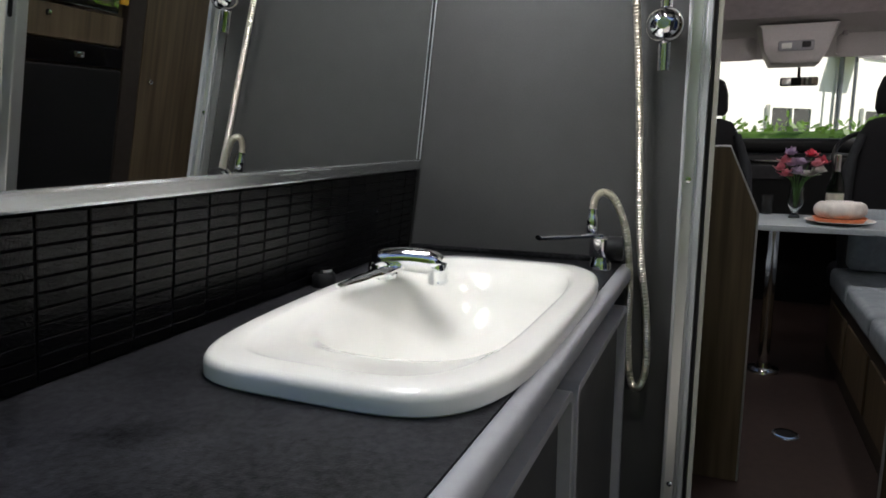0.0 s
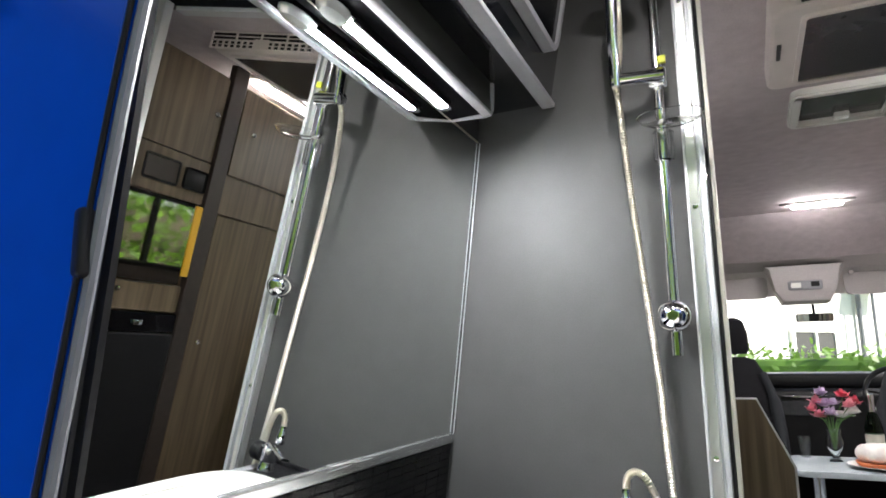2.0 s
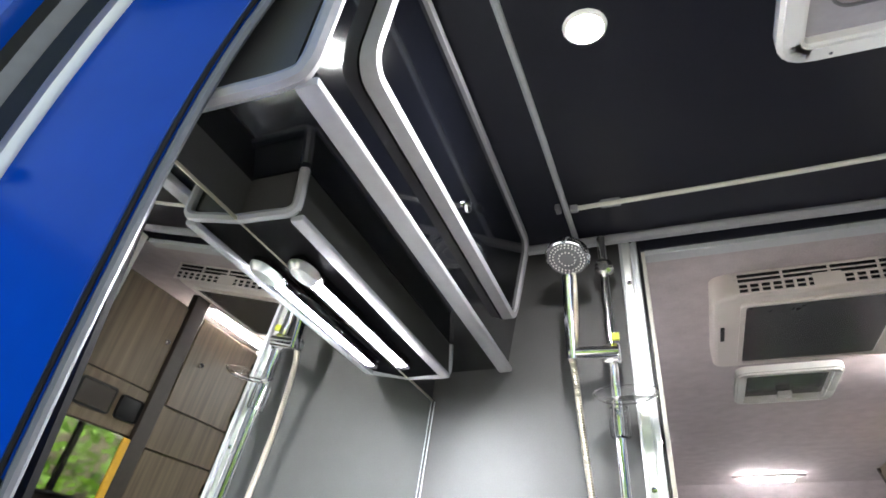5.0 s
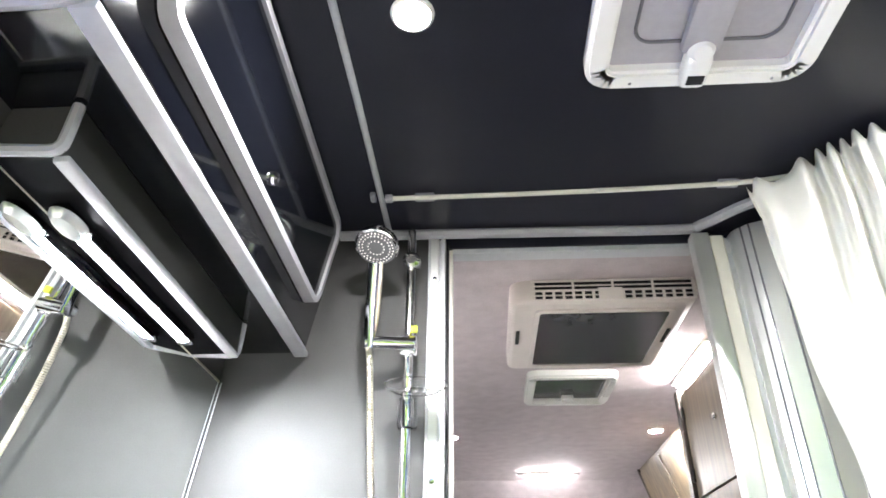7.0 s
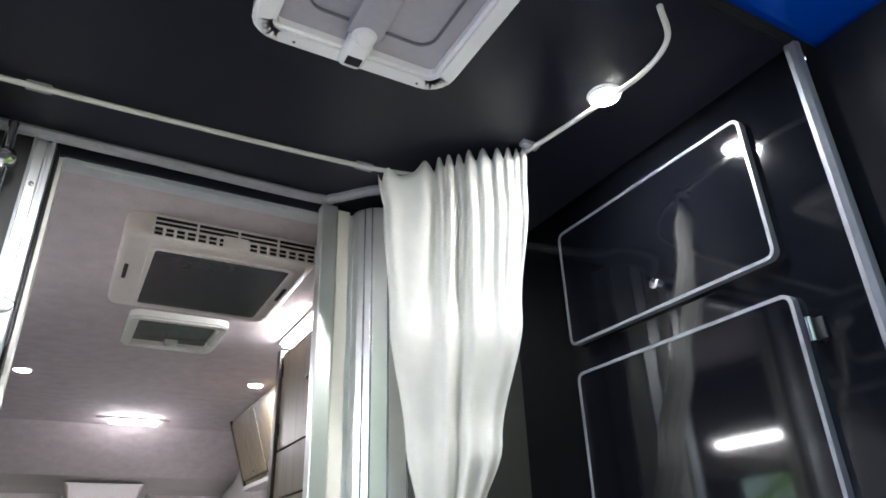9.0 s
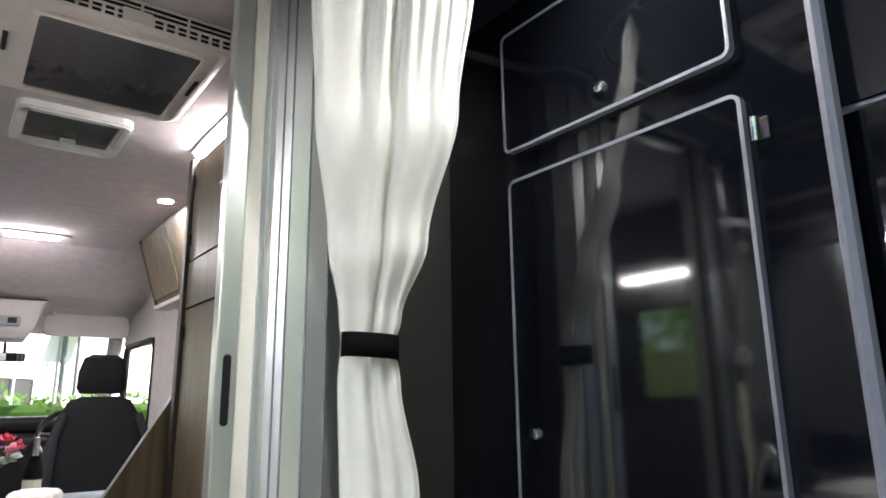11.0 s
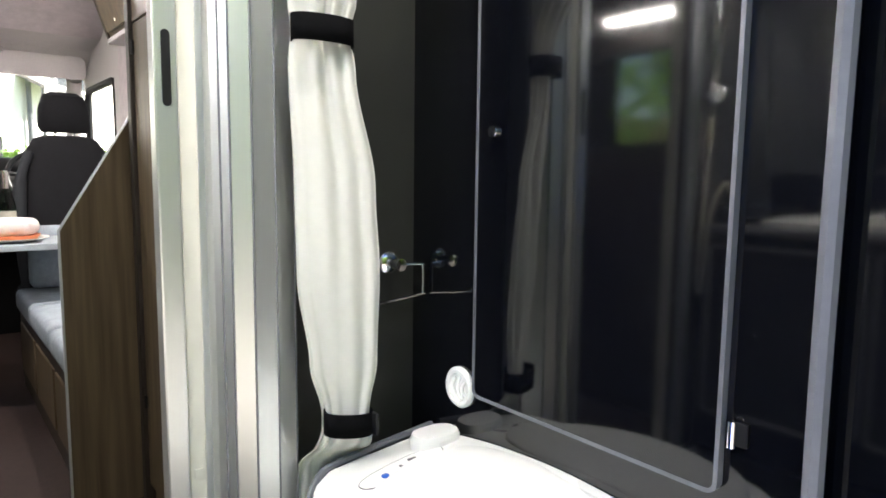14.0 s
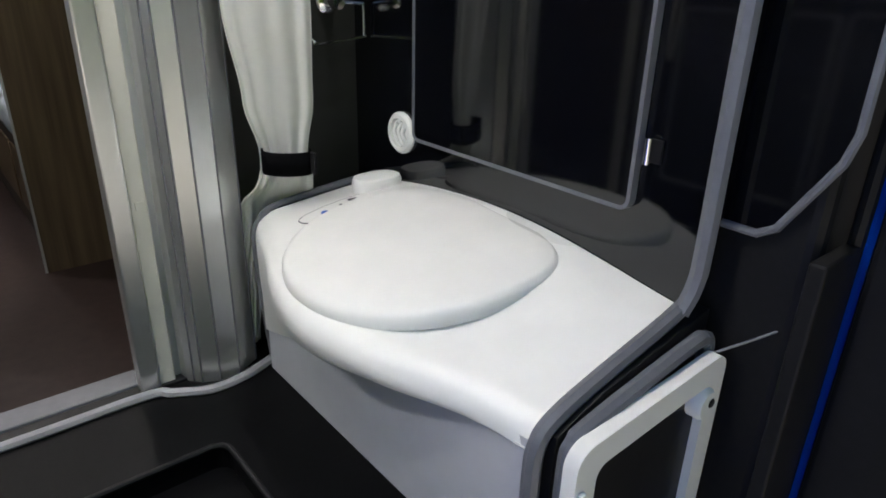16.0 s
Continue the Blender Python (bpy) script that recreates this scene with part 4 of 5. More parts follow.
# ---- shower curtain ----
cu = thing("shower_curtain", (0.87, 1.1, 0.45), "white shower curtain gathered with black ties", "curtain")
HANG = [  # height, left end, right end, fold depth
    (2.150, (0.650, 1.050), (0.915, 0.835), 0.016), (2.05, (0.668, 1.055), (0.925, 0.86), 0.022), (1.80, (0.70, 1.09), (0.935, 0.93), 0.024), (1.55, (0.755, 1.13), (0.93, 1.03), 0.024),
    (1.40, (0.795, 1.15), (0.912, 1.10), 0.02), (1.343, (0.803, 1.155), (0.905, 1.115), 0.018), (1.28, (0.80, 1.16), (0.915, 1.11), 0.02), (1.05, (0.812, 1.165), (0.957, 1.105), 0.018), (0.88, (0.815, 1.165), (0.968, 1.105), 0.017), (0.70, (0.84, 1.165), (0.968, 1.115), 0.017),
    (0.60, (0.865, 1.165), (0.955, 1.125), 0.018), (0.575, (0.867, 1.165), (0.952, 1.125), 0.017), (0.54, (0.86, 1.17), (0.965, 1.13), 0.02), (0.475, (0.83, 1.215), (1.0, 1.20), 0.012), (0.30, (0.826, 1.22), (0.87, 1.212), 0.01), (0.14, (0.826, 1.22), (0.85, 1.212), 0.008)]
cloth = bmesh.new()
NU, NV = 150, 90
grid = []
for j in range(NV + 1):
    z = 2.150 + (0.14 - 2.150) * j / NV
    for (za, la, ra, fa), (zb, lb, rb, fb) in zip(HANG, HANG[1:]):
        if za >= z >= zb - 1e-9:
            f = (za - z) / (za - zb)
            f = f * f * (3 - 2 * f)
            break
    L, R, fd = Vector(la).lerp(Vector(lb), f), Vector(ra).lerp(Vector(rb), f), (fa + (fb - fa) * f) * (0.8 if z > 1.5 else 0.55 + 0.25 * max(0, (z - 1.3) / 0.2))
    across = (R - L)
    nrm = Vector((across.y, -across.x)).normalized()
    row = []
    for i in range(NU + 1):
        u = i / NU
        ph = 2 * math.pi * (5.2 * u + 0.55 * math.sin(4.3 * u + 0.9 * z) + 0.3 * math.sin(11 * u + 1) * (z - 0.4) * 0.4 + 0.1 * z)
        off = fd * (math.sin(ph) * (0.45 + 0.25 * math.sin(3 * z + 6 * u)) + 0.3 * math.sin(ph * 0.43 + 2.1 * z) + 0.55 * max(0, z - 1.75) * 2.5 * math.sin(ph * 2.6 + 0.7)) * (0.35 + 0.65 * math.sin(math.pi * min(1, max(0, u))) ** 0.5) + 0.9 * fd * math.sin(math.pi * u) - 0.004 * math.sin(9 * z + 7 * u)
        c = L + across * u - nrm * off * -1
        zz = z + ((0.012 * math.sin(ph * 2.6 + 0.3) - 0.004) * (1 - j / 3) if j < 3 else 0) + (0.02 * (u - 0.75) if j < 4 else 0)
        row.append(cloth.verts.new((c.x, c.y, zz)))
    grid.append(row)
for a, b in zip(grid, grid[1:]):
    for i in range(NU):
        cloth.faces.new((a[i], a[i + 1], b[i + 1], b[i]))
cl = part("cloth", cloth, CURTAIN, cu)
cl.modifiers.new("thickness", "SOLIDIFY").thickness = 0.0012


def tie(z, cx, cy, a, b, ang, hgt):
    ring = []
    for dz, s in ((-hgt, 1.0), (hgt, 1.0)):
        pts = []
        for x, y in superoval(0, 0, a * s, b * s, 2.3, 40):
            c_, s_ = math.cos(ang), math.sin(ang)
            pts.append((cx + x * c_ - y * s_, cy + x * s_ + y * c_, z + dz - 0.06 * x))
        ring.append(pts)
    return loft(ring, None, False)


for z, cx, cy, a, b in ((1.343, 0.853, 1.125, 0.058, 0.036), (0.580, 0.909, 1.132, 0.05, 0.034)):
    t_ = part("tie_band", tie(z, cx, cy, a, b, -0.37, 0.024), MATTEBLACK, cu, "black hook-and-loop tie band")
    t_.modifiers.new("thickness", "SOLIDIFY").thickness = 0.003
part("tie_buckle", box(0.945, 0.953, 1.085, 1.105, 0.555, 0.60, 0.002), BLACKP, cu, "black tie end")

# ---- van body round the rear opening ----
def pillar_x(z):
    return -0.550 + 0.172 * (z - 1.16) + 0.4 * max(0, z - 1.65) ** 2


def strip(name, off0, off1, y0, y1, m, label, z0=0.2, z1=2.25, wob=None, kind="trim"):
    bm = bmesh.new()
    rows = []
    for k in range(25):
        z = z0 + (z1 - z0) * k / 24
        x = pillar_x(z)
        d = wob(z) if wob else 0
        rows.append([(x + off0 + d, y1, z), (x + off0 + d, y0 + 0.012, z), (x + off0 - 0.008 + d, y0, z), (x + off1 + 0.01, y0 - 0.01, z), (x + off1, y0, z), (x + off1, y1, z)])
    loft(rows, bm, True)
    return structure(name, bm, m, label, kind, True)


strip("body_pillar_left", 0.0, -0.235, 0.262, 0.275, BLUE, "glossy blue painted rear body pillar", kind="pillar")
edging("trim_pillar_seal", [(pillar_x(z) + 0.006, 0.272, z) for z in (0.2, 0.6, 1.0, 1.3, 1.6, 1.9, 2.2)], 0.0065, TRIMD, "grey ribbed seal on the pillar edge")
edging("trim_pillar_bead", [(pillar_x(z) - 0.002, 0.263, z) for z in (0.2, 0.6, 1.0, 1.3, 1.6, 1.9, 2.2)], 0.003, RUBBER, "black bead on the pillar edge")
strip("trim_door_seal_bright", -0.236, -0.250, 0.245, 0.30, ALUMAT, "bright metal sealing strip beside the door")
strip("trim_door_seal_rubber", -0.251, -0.315, 0.25, 0.30, RUBBER, "wide ribbed black door seal")
strip("trim_door_seal_grey", -0.316, -0.34, 0.235, 0.30, TRIMD, "grey metal door flange")
strip("trim_door_gap", -0.341, -0.37, 0.23, 0.30, RUBBER, "black gap seal of the door")
strip("body_side_left", -0.371, -0.62, 0.20, 0.30, BLUE, "blue painted outer body edge", kind="pillar")
for z in (1.70, 1.80):
    x = pillar_x(z) - 0.246
    structure("trim_seal_clip", box(x - 0.014, x + 0.014, 0.215, 0.232, z - 0.007, z + 0.007, 0.003), RUBBER, "dark clip across the bright strip", "trim")
lt = thing("door_striker", (pillar_x(1.4), 0.27, 1.36), "moulded latch recess on the pillar edge", "door striker")
part("recess", box(pillar_x(1.40) - 0.014, pillar_x(1.40) + 0.004, 0.256, 0.275, 1.365, 1.435, 0.007, 3), RUBBER, lt)

structure("body_header", box(-0.7, 1.42, 0.12, 0.358, 2.172, 2.32, 0.03, 3), BLUE, "glossy blue painted roof header over the rear opening", "body")
structure("trim_header_seal", tube([(-0.5, 0.35, 2.168), (1.25, 0.35, 2.168)], 0.011, 8), RUBBER, "black rubber seal under the roof header", "trim", True)
structure("body_pillar_right", box(1.225, 1.40, 0.22, 0.45, -0.3, 2.17, 0.02, 3), RUBBER, "black lined rear body pillar", "pillar")
structure("trim_pillar_lining_upper", prism([(0.12, 1.66), (0.355, 1.66), (0.355, 2.16), (0.20, 2.16)], lambda u, v, w: (1.222 - w, u, v), 0.012), RUBBER, "dark upper lining of the rear pillar", "trim")
LIN = [(0.352, 0.62), (0.30, 0.62), (0.275, 0.635), (0.215, 0.74), (0.205, 0.78), (0.205, 1.65), (0.352, 1.65)]
structure("trim_pillar_lining", prism(LIN, lambda u, v, w: (1.262 - 0.04 - w, u, v), 0.014), GLOSS, "gloss black lining panel on the rear pillar", "trim")
structure("trim_pillar_lining_edge", tube([(1.207, u, v) for u, v in LIN], 0.0065, 8), TRIMD, "pale grey edging of the lining panel", "trim", True)

structure("trim_pillar_lining_lower", box(1.19, 1.40, 0.195, 0.219, -0.3, 0.61, 0.004), RUBBER, "black lower lining of the rear pillar", "trim")
ld = thing("rear_door", (-1.2, -0.2, -0.75), "blue rear van door standing open beside the rear pillar", "van door", "rear doors")
part("shell", box(-1.30, -1.21, -0.72, 0.19, -0.75, 2.1, 0.025, 3), BLUE, ld)
part("seal", tube([(-1.205, u, v) for u, v in rounded(-0.69, 0.16, -0.6, 2.05, 0.06)], 0.011, 8, True), RUBBER, ld)
rd = thing("rear_door", (1.36, -0.2, -0.1), "blue rear van door standing open with dark lining", "van door", "rear doors")
part("shell", box(1.31, 1.42, -0.72, 0.215, -0.75, 2.1, 0.025, 3), BLUE, rd)
part("lining", box(1.295, 1.3095, -0.66, 0.18, -0.6, 1.9, 0.01), RUBBER, rd, "dark lining board")
part("seal", tube([(1.308, u, v) for u, v in rounded(-0.69, 0.205, -0.6, 2.05, 0.06)], 0.011, 8, True), RUBBER, rd)
ck = thing("door_check_cable", (1.24, 0.25, 0.45), "thin pale cable hanging beside the hatch", "cable")
part("wire", tube(smoothline([(1.175, 0.31, 0.43), (1.21, 0.27, 0.46), (1.25, 0.22, 0.50), (1.30, 0.20, 0.51)], 6), 0.0022, 6), TRIMD, ck)
structure("floor_rear_sill", box(-0.6, 1.25, 0.2, 0.26, -0.1, FLOOR - 0.002, 0.006), BLACKP, "black rear sill of the load floor", "floor")

# ---- living area shell ----
XL, XR = -0.66, 1.24
structure("floor_living", box(XL, XR, PART + 0.03, 5.465, LIVING - 0.03, LIVING), VINYL, "grey-brown vinyl floor of the living area", "floor")
structure("ceiling_living", box(XL, XR, PART + 0.031, 4.35, CEIL, CEIL + 0.03), FABCEIL, "grey carpet-lined ceiling of the living area", "ceiling")
structure("ceiling_front_slope", prism([(4.35, CEIL), (4.85, 1.93), (4.85, 1.96), (4.35, CEIL + 0.03)], lambda u, v, w: (XL + w, u, v), XR - XL), FABCEIL, "carpet-lined slope above the cab", "ceiling")
structure("ceiling_cab", prism([(4.85, 1.93), (5.15, 1.89), (5.45, 1.73), (5.45, 1.76), (5.15, 1.92), (4.85, 1.97)], lambda u, v, w: (XL + w, u, v), XR - XL), CABTRIM, "pale cab headlining", "ceiling")
wl = frame_ring(rounded(PART + 0.03, 4.4, LIVING, CEIL, 0.001), rounded(1.68, 3.46, 1.23, 1.67, 0.05), lambda u, v, w: (XL - 0.03 + w, u, v), 0.03)
wn_ = thing("side_window", (XL, 2.2, 1.27), "side window with a dark frame looking into the trees", "window", "", "structure")
part("window_frame", tube([(XL, u, v) for u, v in rounded(1.68, 3.46, 1.23, 1.67, 0.05)], 0.014, 8, True), RUBBER, wn_)
part("divider", box(XL - 0.03, XL - 0.005, 2.06, 2.58, 1.235, 1.665), RUBBER, wn_)
part("divider", box(XL - 0.03, XL - 0.005, 2.945, 2.985, 1.235, 1.665), RUBBER, wn_)
wg = part("pane", box(XL - 0.038, XL - 0.034, 1.66, 3.48, 1.215, 1.685), GLASS, wn_)
wg.visible_shadow = False
wlm = thing("wall_strip_light", (XL + 0.15, 1.83, 1.79), "lit strip lamp above the side window", "strip light")
part("bracket", box(XL + 0.001, -0.505, 1.62, 2.04, 1.80, 1.825, 0.005), WHITE, wlm)
part("diffuser", box(-0.53, -0.50, 1.65, 2.01, 1.782, 1.7995, 0.005), WARMTUBE, wlm, "glowing diffuser")
structure("wall_living_left", wl, WOODDK, "dark brown lined side wall round the window", "wall")
structure("wall_living_right", box(XR, XR + 0.03, PART + 0.03, 4.4, LIVING, CEIL), FABCEIL, "carpet-lined side wall", "wall")
for name, x0, x1 in (("wall_cab_left", XL - 0.03, XL), ("wall_cab_right", XR, XR + 0.03)):
    cab = bmesh.new()
    box(x0, x1, 4.4, 5.45, LIVING, 1.08, 0, 2, cab)
    box(x0, x1, 4.4, 4.52, 1.08, 2.1, 0, 2, cab)
    box(x0, x1, 4.52, 5.45, 1.66, 2.1, 0, 2, cab)
    structure(name, cab, CABTRIM, "pale cab side trim with a side window opening", "wall")
    dd = thing("cab_door_frame", ((x0 + x1) / 2, 5.0, 1.08), "black cab door window frame", "door frame", "", "structure")
    part("gasket", tube([((x0 + x1) / 2, u, v) for u, v in rounded(4.53, 5.4, 1.09, 1.65, 0.08)], 0.025, 8, True), RUBBER, dd)
for s in (-1, 1):
    xx = (XL + 0.04) if s < 0 else (XR - 0.04)
    structure("windscreen_pillar", tube([(xx, 5.75, 1.15), (xx - s * 0.03, 5.40, 1.72)], 0.05, 10), CABTRIM, "pale windscreen pillar trim", "pillar", True)

structure("wall_cab_front", box(XL, XR, 5.46, 5.5, LIVING, 1.1), BLACKP, "black cab bulkhead under the dashboard", "wall")

# outer skin of the van
skin = frame_ring(rounded(0.31, 4.39, -0.35, 2.22, 0.002), rounded(1.64, 3.50, 1.20, 1.70, 0.05), lambda u, v, w: (XL - 0.075 + w, u, v), 0.015)
structure("body_skin_left", skin, BLUE, "blue painted van side with a window opening", "body")
structure("body_skin_right", box(XR + 0.055, XR + 0.07, 0.46, 4.39, -0.35, 2.22), BLUE, "blue painted van side", "body")
structure("body_roof", box(XL - 0.075, XR + 0.07, 0.36, 4.39, 2.225, 2.26, 0.012), BLUE, "blue painted van roof", "body")

# overhead console, visors, mirror
oc = thing("overhead_console", (0.30, 5.15, 1.78), "pale overhead console between the sun visors", "console")
part("body", prism([(0.18, 1.90), (0.235, 1.72), (0.27, 1.645), (0.56, 1.645), (0.60, 1.72), (0.66, 1.90)], lambda u, v, w: (u, 4.93 + w, v), 0.30, 0.02), CABTRIM, oc)
part("lamp_unit", box(0.31, 0.52, 4.915, 4.932, 1.725, 1.79, 0.012), TRIM, oc)
part("lamp_lens", box(0.33, 0.39, 4.91, 4.9155, 1.74, 1.775, 0.003), WHITE, oc)
part("switch", box(0.45, 0.50, 4.91, 4.9155, 1.745, 1.78, 0.004), BLACKP, oc)
for x0, x1 in ((-0.45, 0.19), (0.67, 1.20)):
    v = thing("sun_visor", ((x0 + x1) / 2, 5.2, 1.72), "pale folded-up sun visor", "sun visor", "sun visors")
    part("pad", prism(rounded(x0, x1, 0, 0.16, 0.035), lambda u, w_, d: (u, 5.12 + d + w_ * 0.25, 1.695 + w_ * 0.97), 0.025, 0.006), CABTRIM, v)
    part("clip", box(x0 + 0.03, x0 + 0.06, 5.11, 5.15, 1.835, 1.86, 0.004), CABTRIM, v)
rm = thing("rear_view_mirror", (0.42, 5.3, 1.56), "rear-view mirror on the windscreen", "mirror")
part("shell", box(0.36, 0.60, 5.29, 5.32, 1.525, 1.585, 0.012, 3), BLACKP, rm)
part("glass", prism(rounded(0.368, 0.592, 1.532, 1.578, 0.012), lambda u, v, w: (u, 5.2895 - w, v), 0.002), MIRROR, rm)
part("stem", tube([(0.48, 5.32, 1.57), (0.48, 5.40, 1.70)], 0.01, 10), BLACKP, rm)
ws = structure("window_windscreen", prism([(XL, 0), (XR, 0), (XR - 0.05, 0.67), (XL + 0.05, 0.67)], lambda u, v, w: (u, 5.80 - v * 0.6 + w, 1.13 + v * 0.88), 0.006), GLASS, "clear sloping windscreen", "window")
ws.visible_shadow = False

# dashboard and steering wheel
db = thing("dashboard", (0.3, 5.3, 0.6), "black cab dashboard with vents and a pale top", "dashboard")
part("body", box(XL + 0.01, XR - 0.01, 5.05, 5.75, 0.55, 1.06, 0.05, 4), BLACKP, db)
part("top", box(XL + 0.01, XR - 0.01, 5.15, 5.8, 1.06, 1.16, 0.03, 3), BLACKP, db)
part("radio", box(0.20, 0.42, 5.035, 5.052, 0.88, 0.98, 0.006), SMOKED, db)
part("trim_strip", box(0.20, 0.44, 5.03, 5.05, 1.0, 1.012, 0.003), CHROME, db)
for x in (0.10, 0.52):
    part("vent", box(x - 0.05, x + 0.05, 5.035, 5.052, 0.93, 1.03, 0.01), SMOKED, db)
part("glovebox", box(-0.5, 0.02, 5.03, 5.052, 0.66, 0.86, 0.012), BLACKP, db)
sw_ = thing("steering_wheel", (0.88, 4.95, 1.02), "black steering wheel behind the driver seat", "steering wheel")
tilt = Matrix.Translation((0.88, 4.93, 1.03)) @ pose(0, 0, 0, 62)
rim = [tilt @ Vector((0.19 * math.cos(2 * math.pi * k / 40), 0.19 * math.sin(2 * math.pi * k / 40), 0)) for k in range(40)]
part("rim", tube(rim, 0.016, 10, True), BLACKP, sw_)
part("hub", lathe([(0.07, -0.03), (0.075, 0.0), (0.05, 0.025), (0, 0.03)], tilt.translation, 24, tilt.to_3x3() @ Vector((0, 0, 1))), BLACKP, sw_)
for a in (10, 170, 270):
    part("spoke", tube([tilt.translation, tilt @ Vector((0.185 * math.cos(radians(a)), 0.185 * math.sin(radians(a)), 0))], 0.014, 8), BLACKP, sw_)


def cab_seat(x, y, label, w=0.265):
    s = thing("cab_seat", (x, y, LIVING), label, "seat", "cab seats")
    bk = [[(x + a, y - 0.02 + b + d * 0.28, 0.36 + d * 1.06) for a, b in superoval(0, 0, wd, th, 3.4, 36)] for d, wd, th in ((0, w * 0.92, 0.07), (0.12, w, 0.085), (0.40, w * 0.98, 0.08), (0.62, w * 0.9, 0.07), (0.78, w * 0.78, 0.06), (0.85, w * 0.62, 0.045), (0.87, w * 0.4, 0.02))]
    part("backrest", loft(bk), SEATFAB, s)
    for sx in (-1, 1):
        part("bolster", tube(smoothline([(x + sx * w * 0.97, y - 0.07, 0.42), (x + sx * w * 1.02, y - 0.0, 0.70), (x + sx * w * 0.95, y + 0.09, 1.0), (x + sx * w * 0.74, y + 0.14, 1.18)], 4), [0.03] * 4 + [0.035] * 5 + [0.025] * 4, 10), SEATGREY, s, "grey side bolster")
    part("cushion", box(x - w, x + w, y, y + 0.5, 0.26, 0.40, 0.05, 3), SEATFAB, s)
    part("base", box(x - w * 0.85, x + w * 0.85, y + 0.02, y + 0.44, LIVING, 0.26, 0.02), BLACKP, s)
    hr = [[(x + a, y + 0.235 + b, 1.30 + d * 1.1) for a, b in superoval(0, 0, wd, th, 2.8, 32)] for d, wd, th in ((0, 0.118, 0.035), (0.03, 0.136, 0.05), (0.12, 0.132, 0.05), (0.19, 0.108, 0.042), (0.21, 0.07, 0.02))]
    part("headrest", loft(hr), SEATFAB, s)
    for sx in (-0.05, 0.05):
        part("headrest_post", tube([(x + sx, y + 0.21, 1.18), (x + sx, y + 0.232, 1.32)], 0.007, 8), CHROME, s)
    return s


cab_seat(0.945, 4.22, "black driver seat with grey bolsters and a headrest")
cab_seat(-0.10, 4.26, "black passenger seat with grey bolsters and a headrest")

# ---- living area furniture ----
def aisle_panel(flip, x_in, x_out, z_in, x_top, z_top, label):
    p = thing("end_panel", ((x_in + x_out) / 2, 2.41, LIVING), label, "panel", "seat end panels")
    out = [(x_out, LIVING), (x_in, LIVING), (x_in, z_in), (x_top, z_top), (x_out, z_top)]
    if flip:
        out = out[::-1]
    part("board", prism(out, lambda u, v, w: (u, 2.40 + w, v), 0.022), WOODV, p)
    part("edge_strip", tube([(x_in, 2.409, LIVING), (x_in, 2.409, z_in), (x_top, 2.409, z_top), (x_out, 2.409, z_top)], 0.0075, 8), ALUMAT, p, "thin bright edge strip")


aisle_panel(False, 0.152, XL, 0.915, 0.055, 1.135, "woodgrain seat end panel with a slanted corner")
aisle_panel(True, 0.597, XR, 0.888, 0.86, 1.325, "woodgrain seat end panel with a slanted corner")

# tall unit on the right: microwave, fridge, wardrobe
tu = thing("tall_unit", (0.95, 1.62, LIVING), "tall grey-brown woodgrain unit with doors and dark uprights", "cabinet")
FX = 0.82
part("carcass", box(FX + 0.02, XR - 0.002, 1.36, 2.36, LIVING, 2.10), WOODV, tu)
part("upright", box(FX - 0.012, FX + 0.02, 1.812, 1.892, LIVING, 2.155, 0.004), WOODDK, tu, "dark upright strip")
part("upright", box(FX - 0.012, FX + 0.02, 2.338, 2.378, LIVING, 2.11, 0.004), WOODDK, tu, "dark upright strip")


def udoor(y0, y1, z0, z1, knob=None, hinges=()):
    d = part("door", prism(rounded(y0, y1, z0, z1, 0.008, 2), lambda u, v, w: (FX + 0.019 - w, u, v), 0.018, 0.002), WOODV, tu)
    if knob:
        part("knob", lathe([(0.007, 0), (0.011, 0.008), (0.008, 0.013), (0, 0.014)], (FX + 0.001, *knob), 16, (-1, 0, 0)), CHROME, d)
    for z in hinges:
        part("hinge", tube([(FX - 0.003, y1 - 0.006, z - 0.022), (FX - 0.003, y1 - 0.006, z + 0.022)], 0.006, 8), BLACKP, d, "dark hinge")


udoor(1.385, 1.806, 1.745, 2.09, (1.771, 1.934))
udoor(1.912, 2.334, 1.725, 2.09, (2.0, 1.92), (1.80, 2.02))
udoor(1.906, 2.334, 0.0, 1.552, (1.955, 1.03), (1.476, 0.30))
udoor(1.385, 1.806, 1.142, 1.245, (1.505, 1.215))
part("fascia", box(FX, FX + 0.019, 1.385, 1.806, 1.575, 1.74, 0.002), WOODV, tu)
part("fascia", box(FX, FX + 0.019, 1.90, 2.334, 1.558, 1.719, 0.002), WOODV, tu)
dsp = part("control_panel", box(FX - 0.004, FX - 0.0005, 1.497, 1.651, 1.622, 1.702, 0.003), OVENGLASS, tu, "small black display panel", False)
part("display_frame", frame_ring(rounded(1.490, 1.658, 1.615, 1.709, 0.012), rounded(1.4965, 1.6515, 1.6215, 1.7025, 0.008), lambda u, v, w: (FX - 0.001 - w, u, v), 0.005), BLACKP, dsp)
part("speaker", box(FX - 0.006, FX - 0.0005, 1.682, 1.795, 1.617, 1.700, 0.012), BLACKP, tu, "black square speaker")
mw = thing("microwave", (FX, 1.44, 1.25), "built-in mirror black glass microwave with a yellow side strip", "microwave")
part("door", box(FX - 0.012, FX + 0.0185, 1.385, 1.770, 1.252, 1.572, 0.004), OVENGLASS, mw, "", False)
part("side_strip", box(FX - 0.014, FX + 0.0185, 1.772, 1.808, 1.286, 1.566, 0.004), YELLOW, mw, "yellow lit side strip")
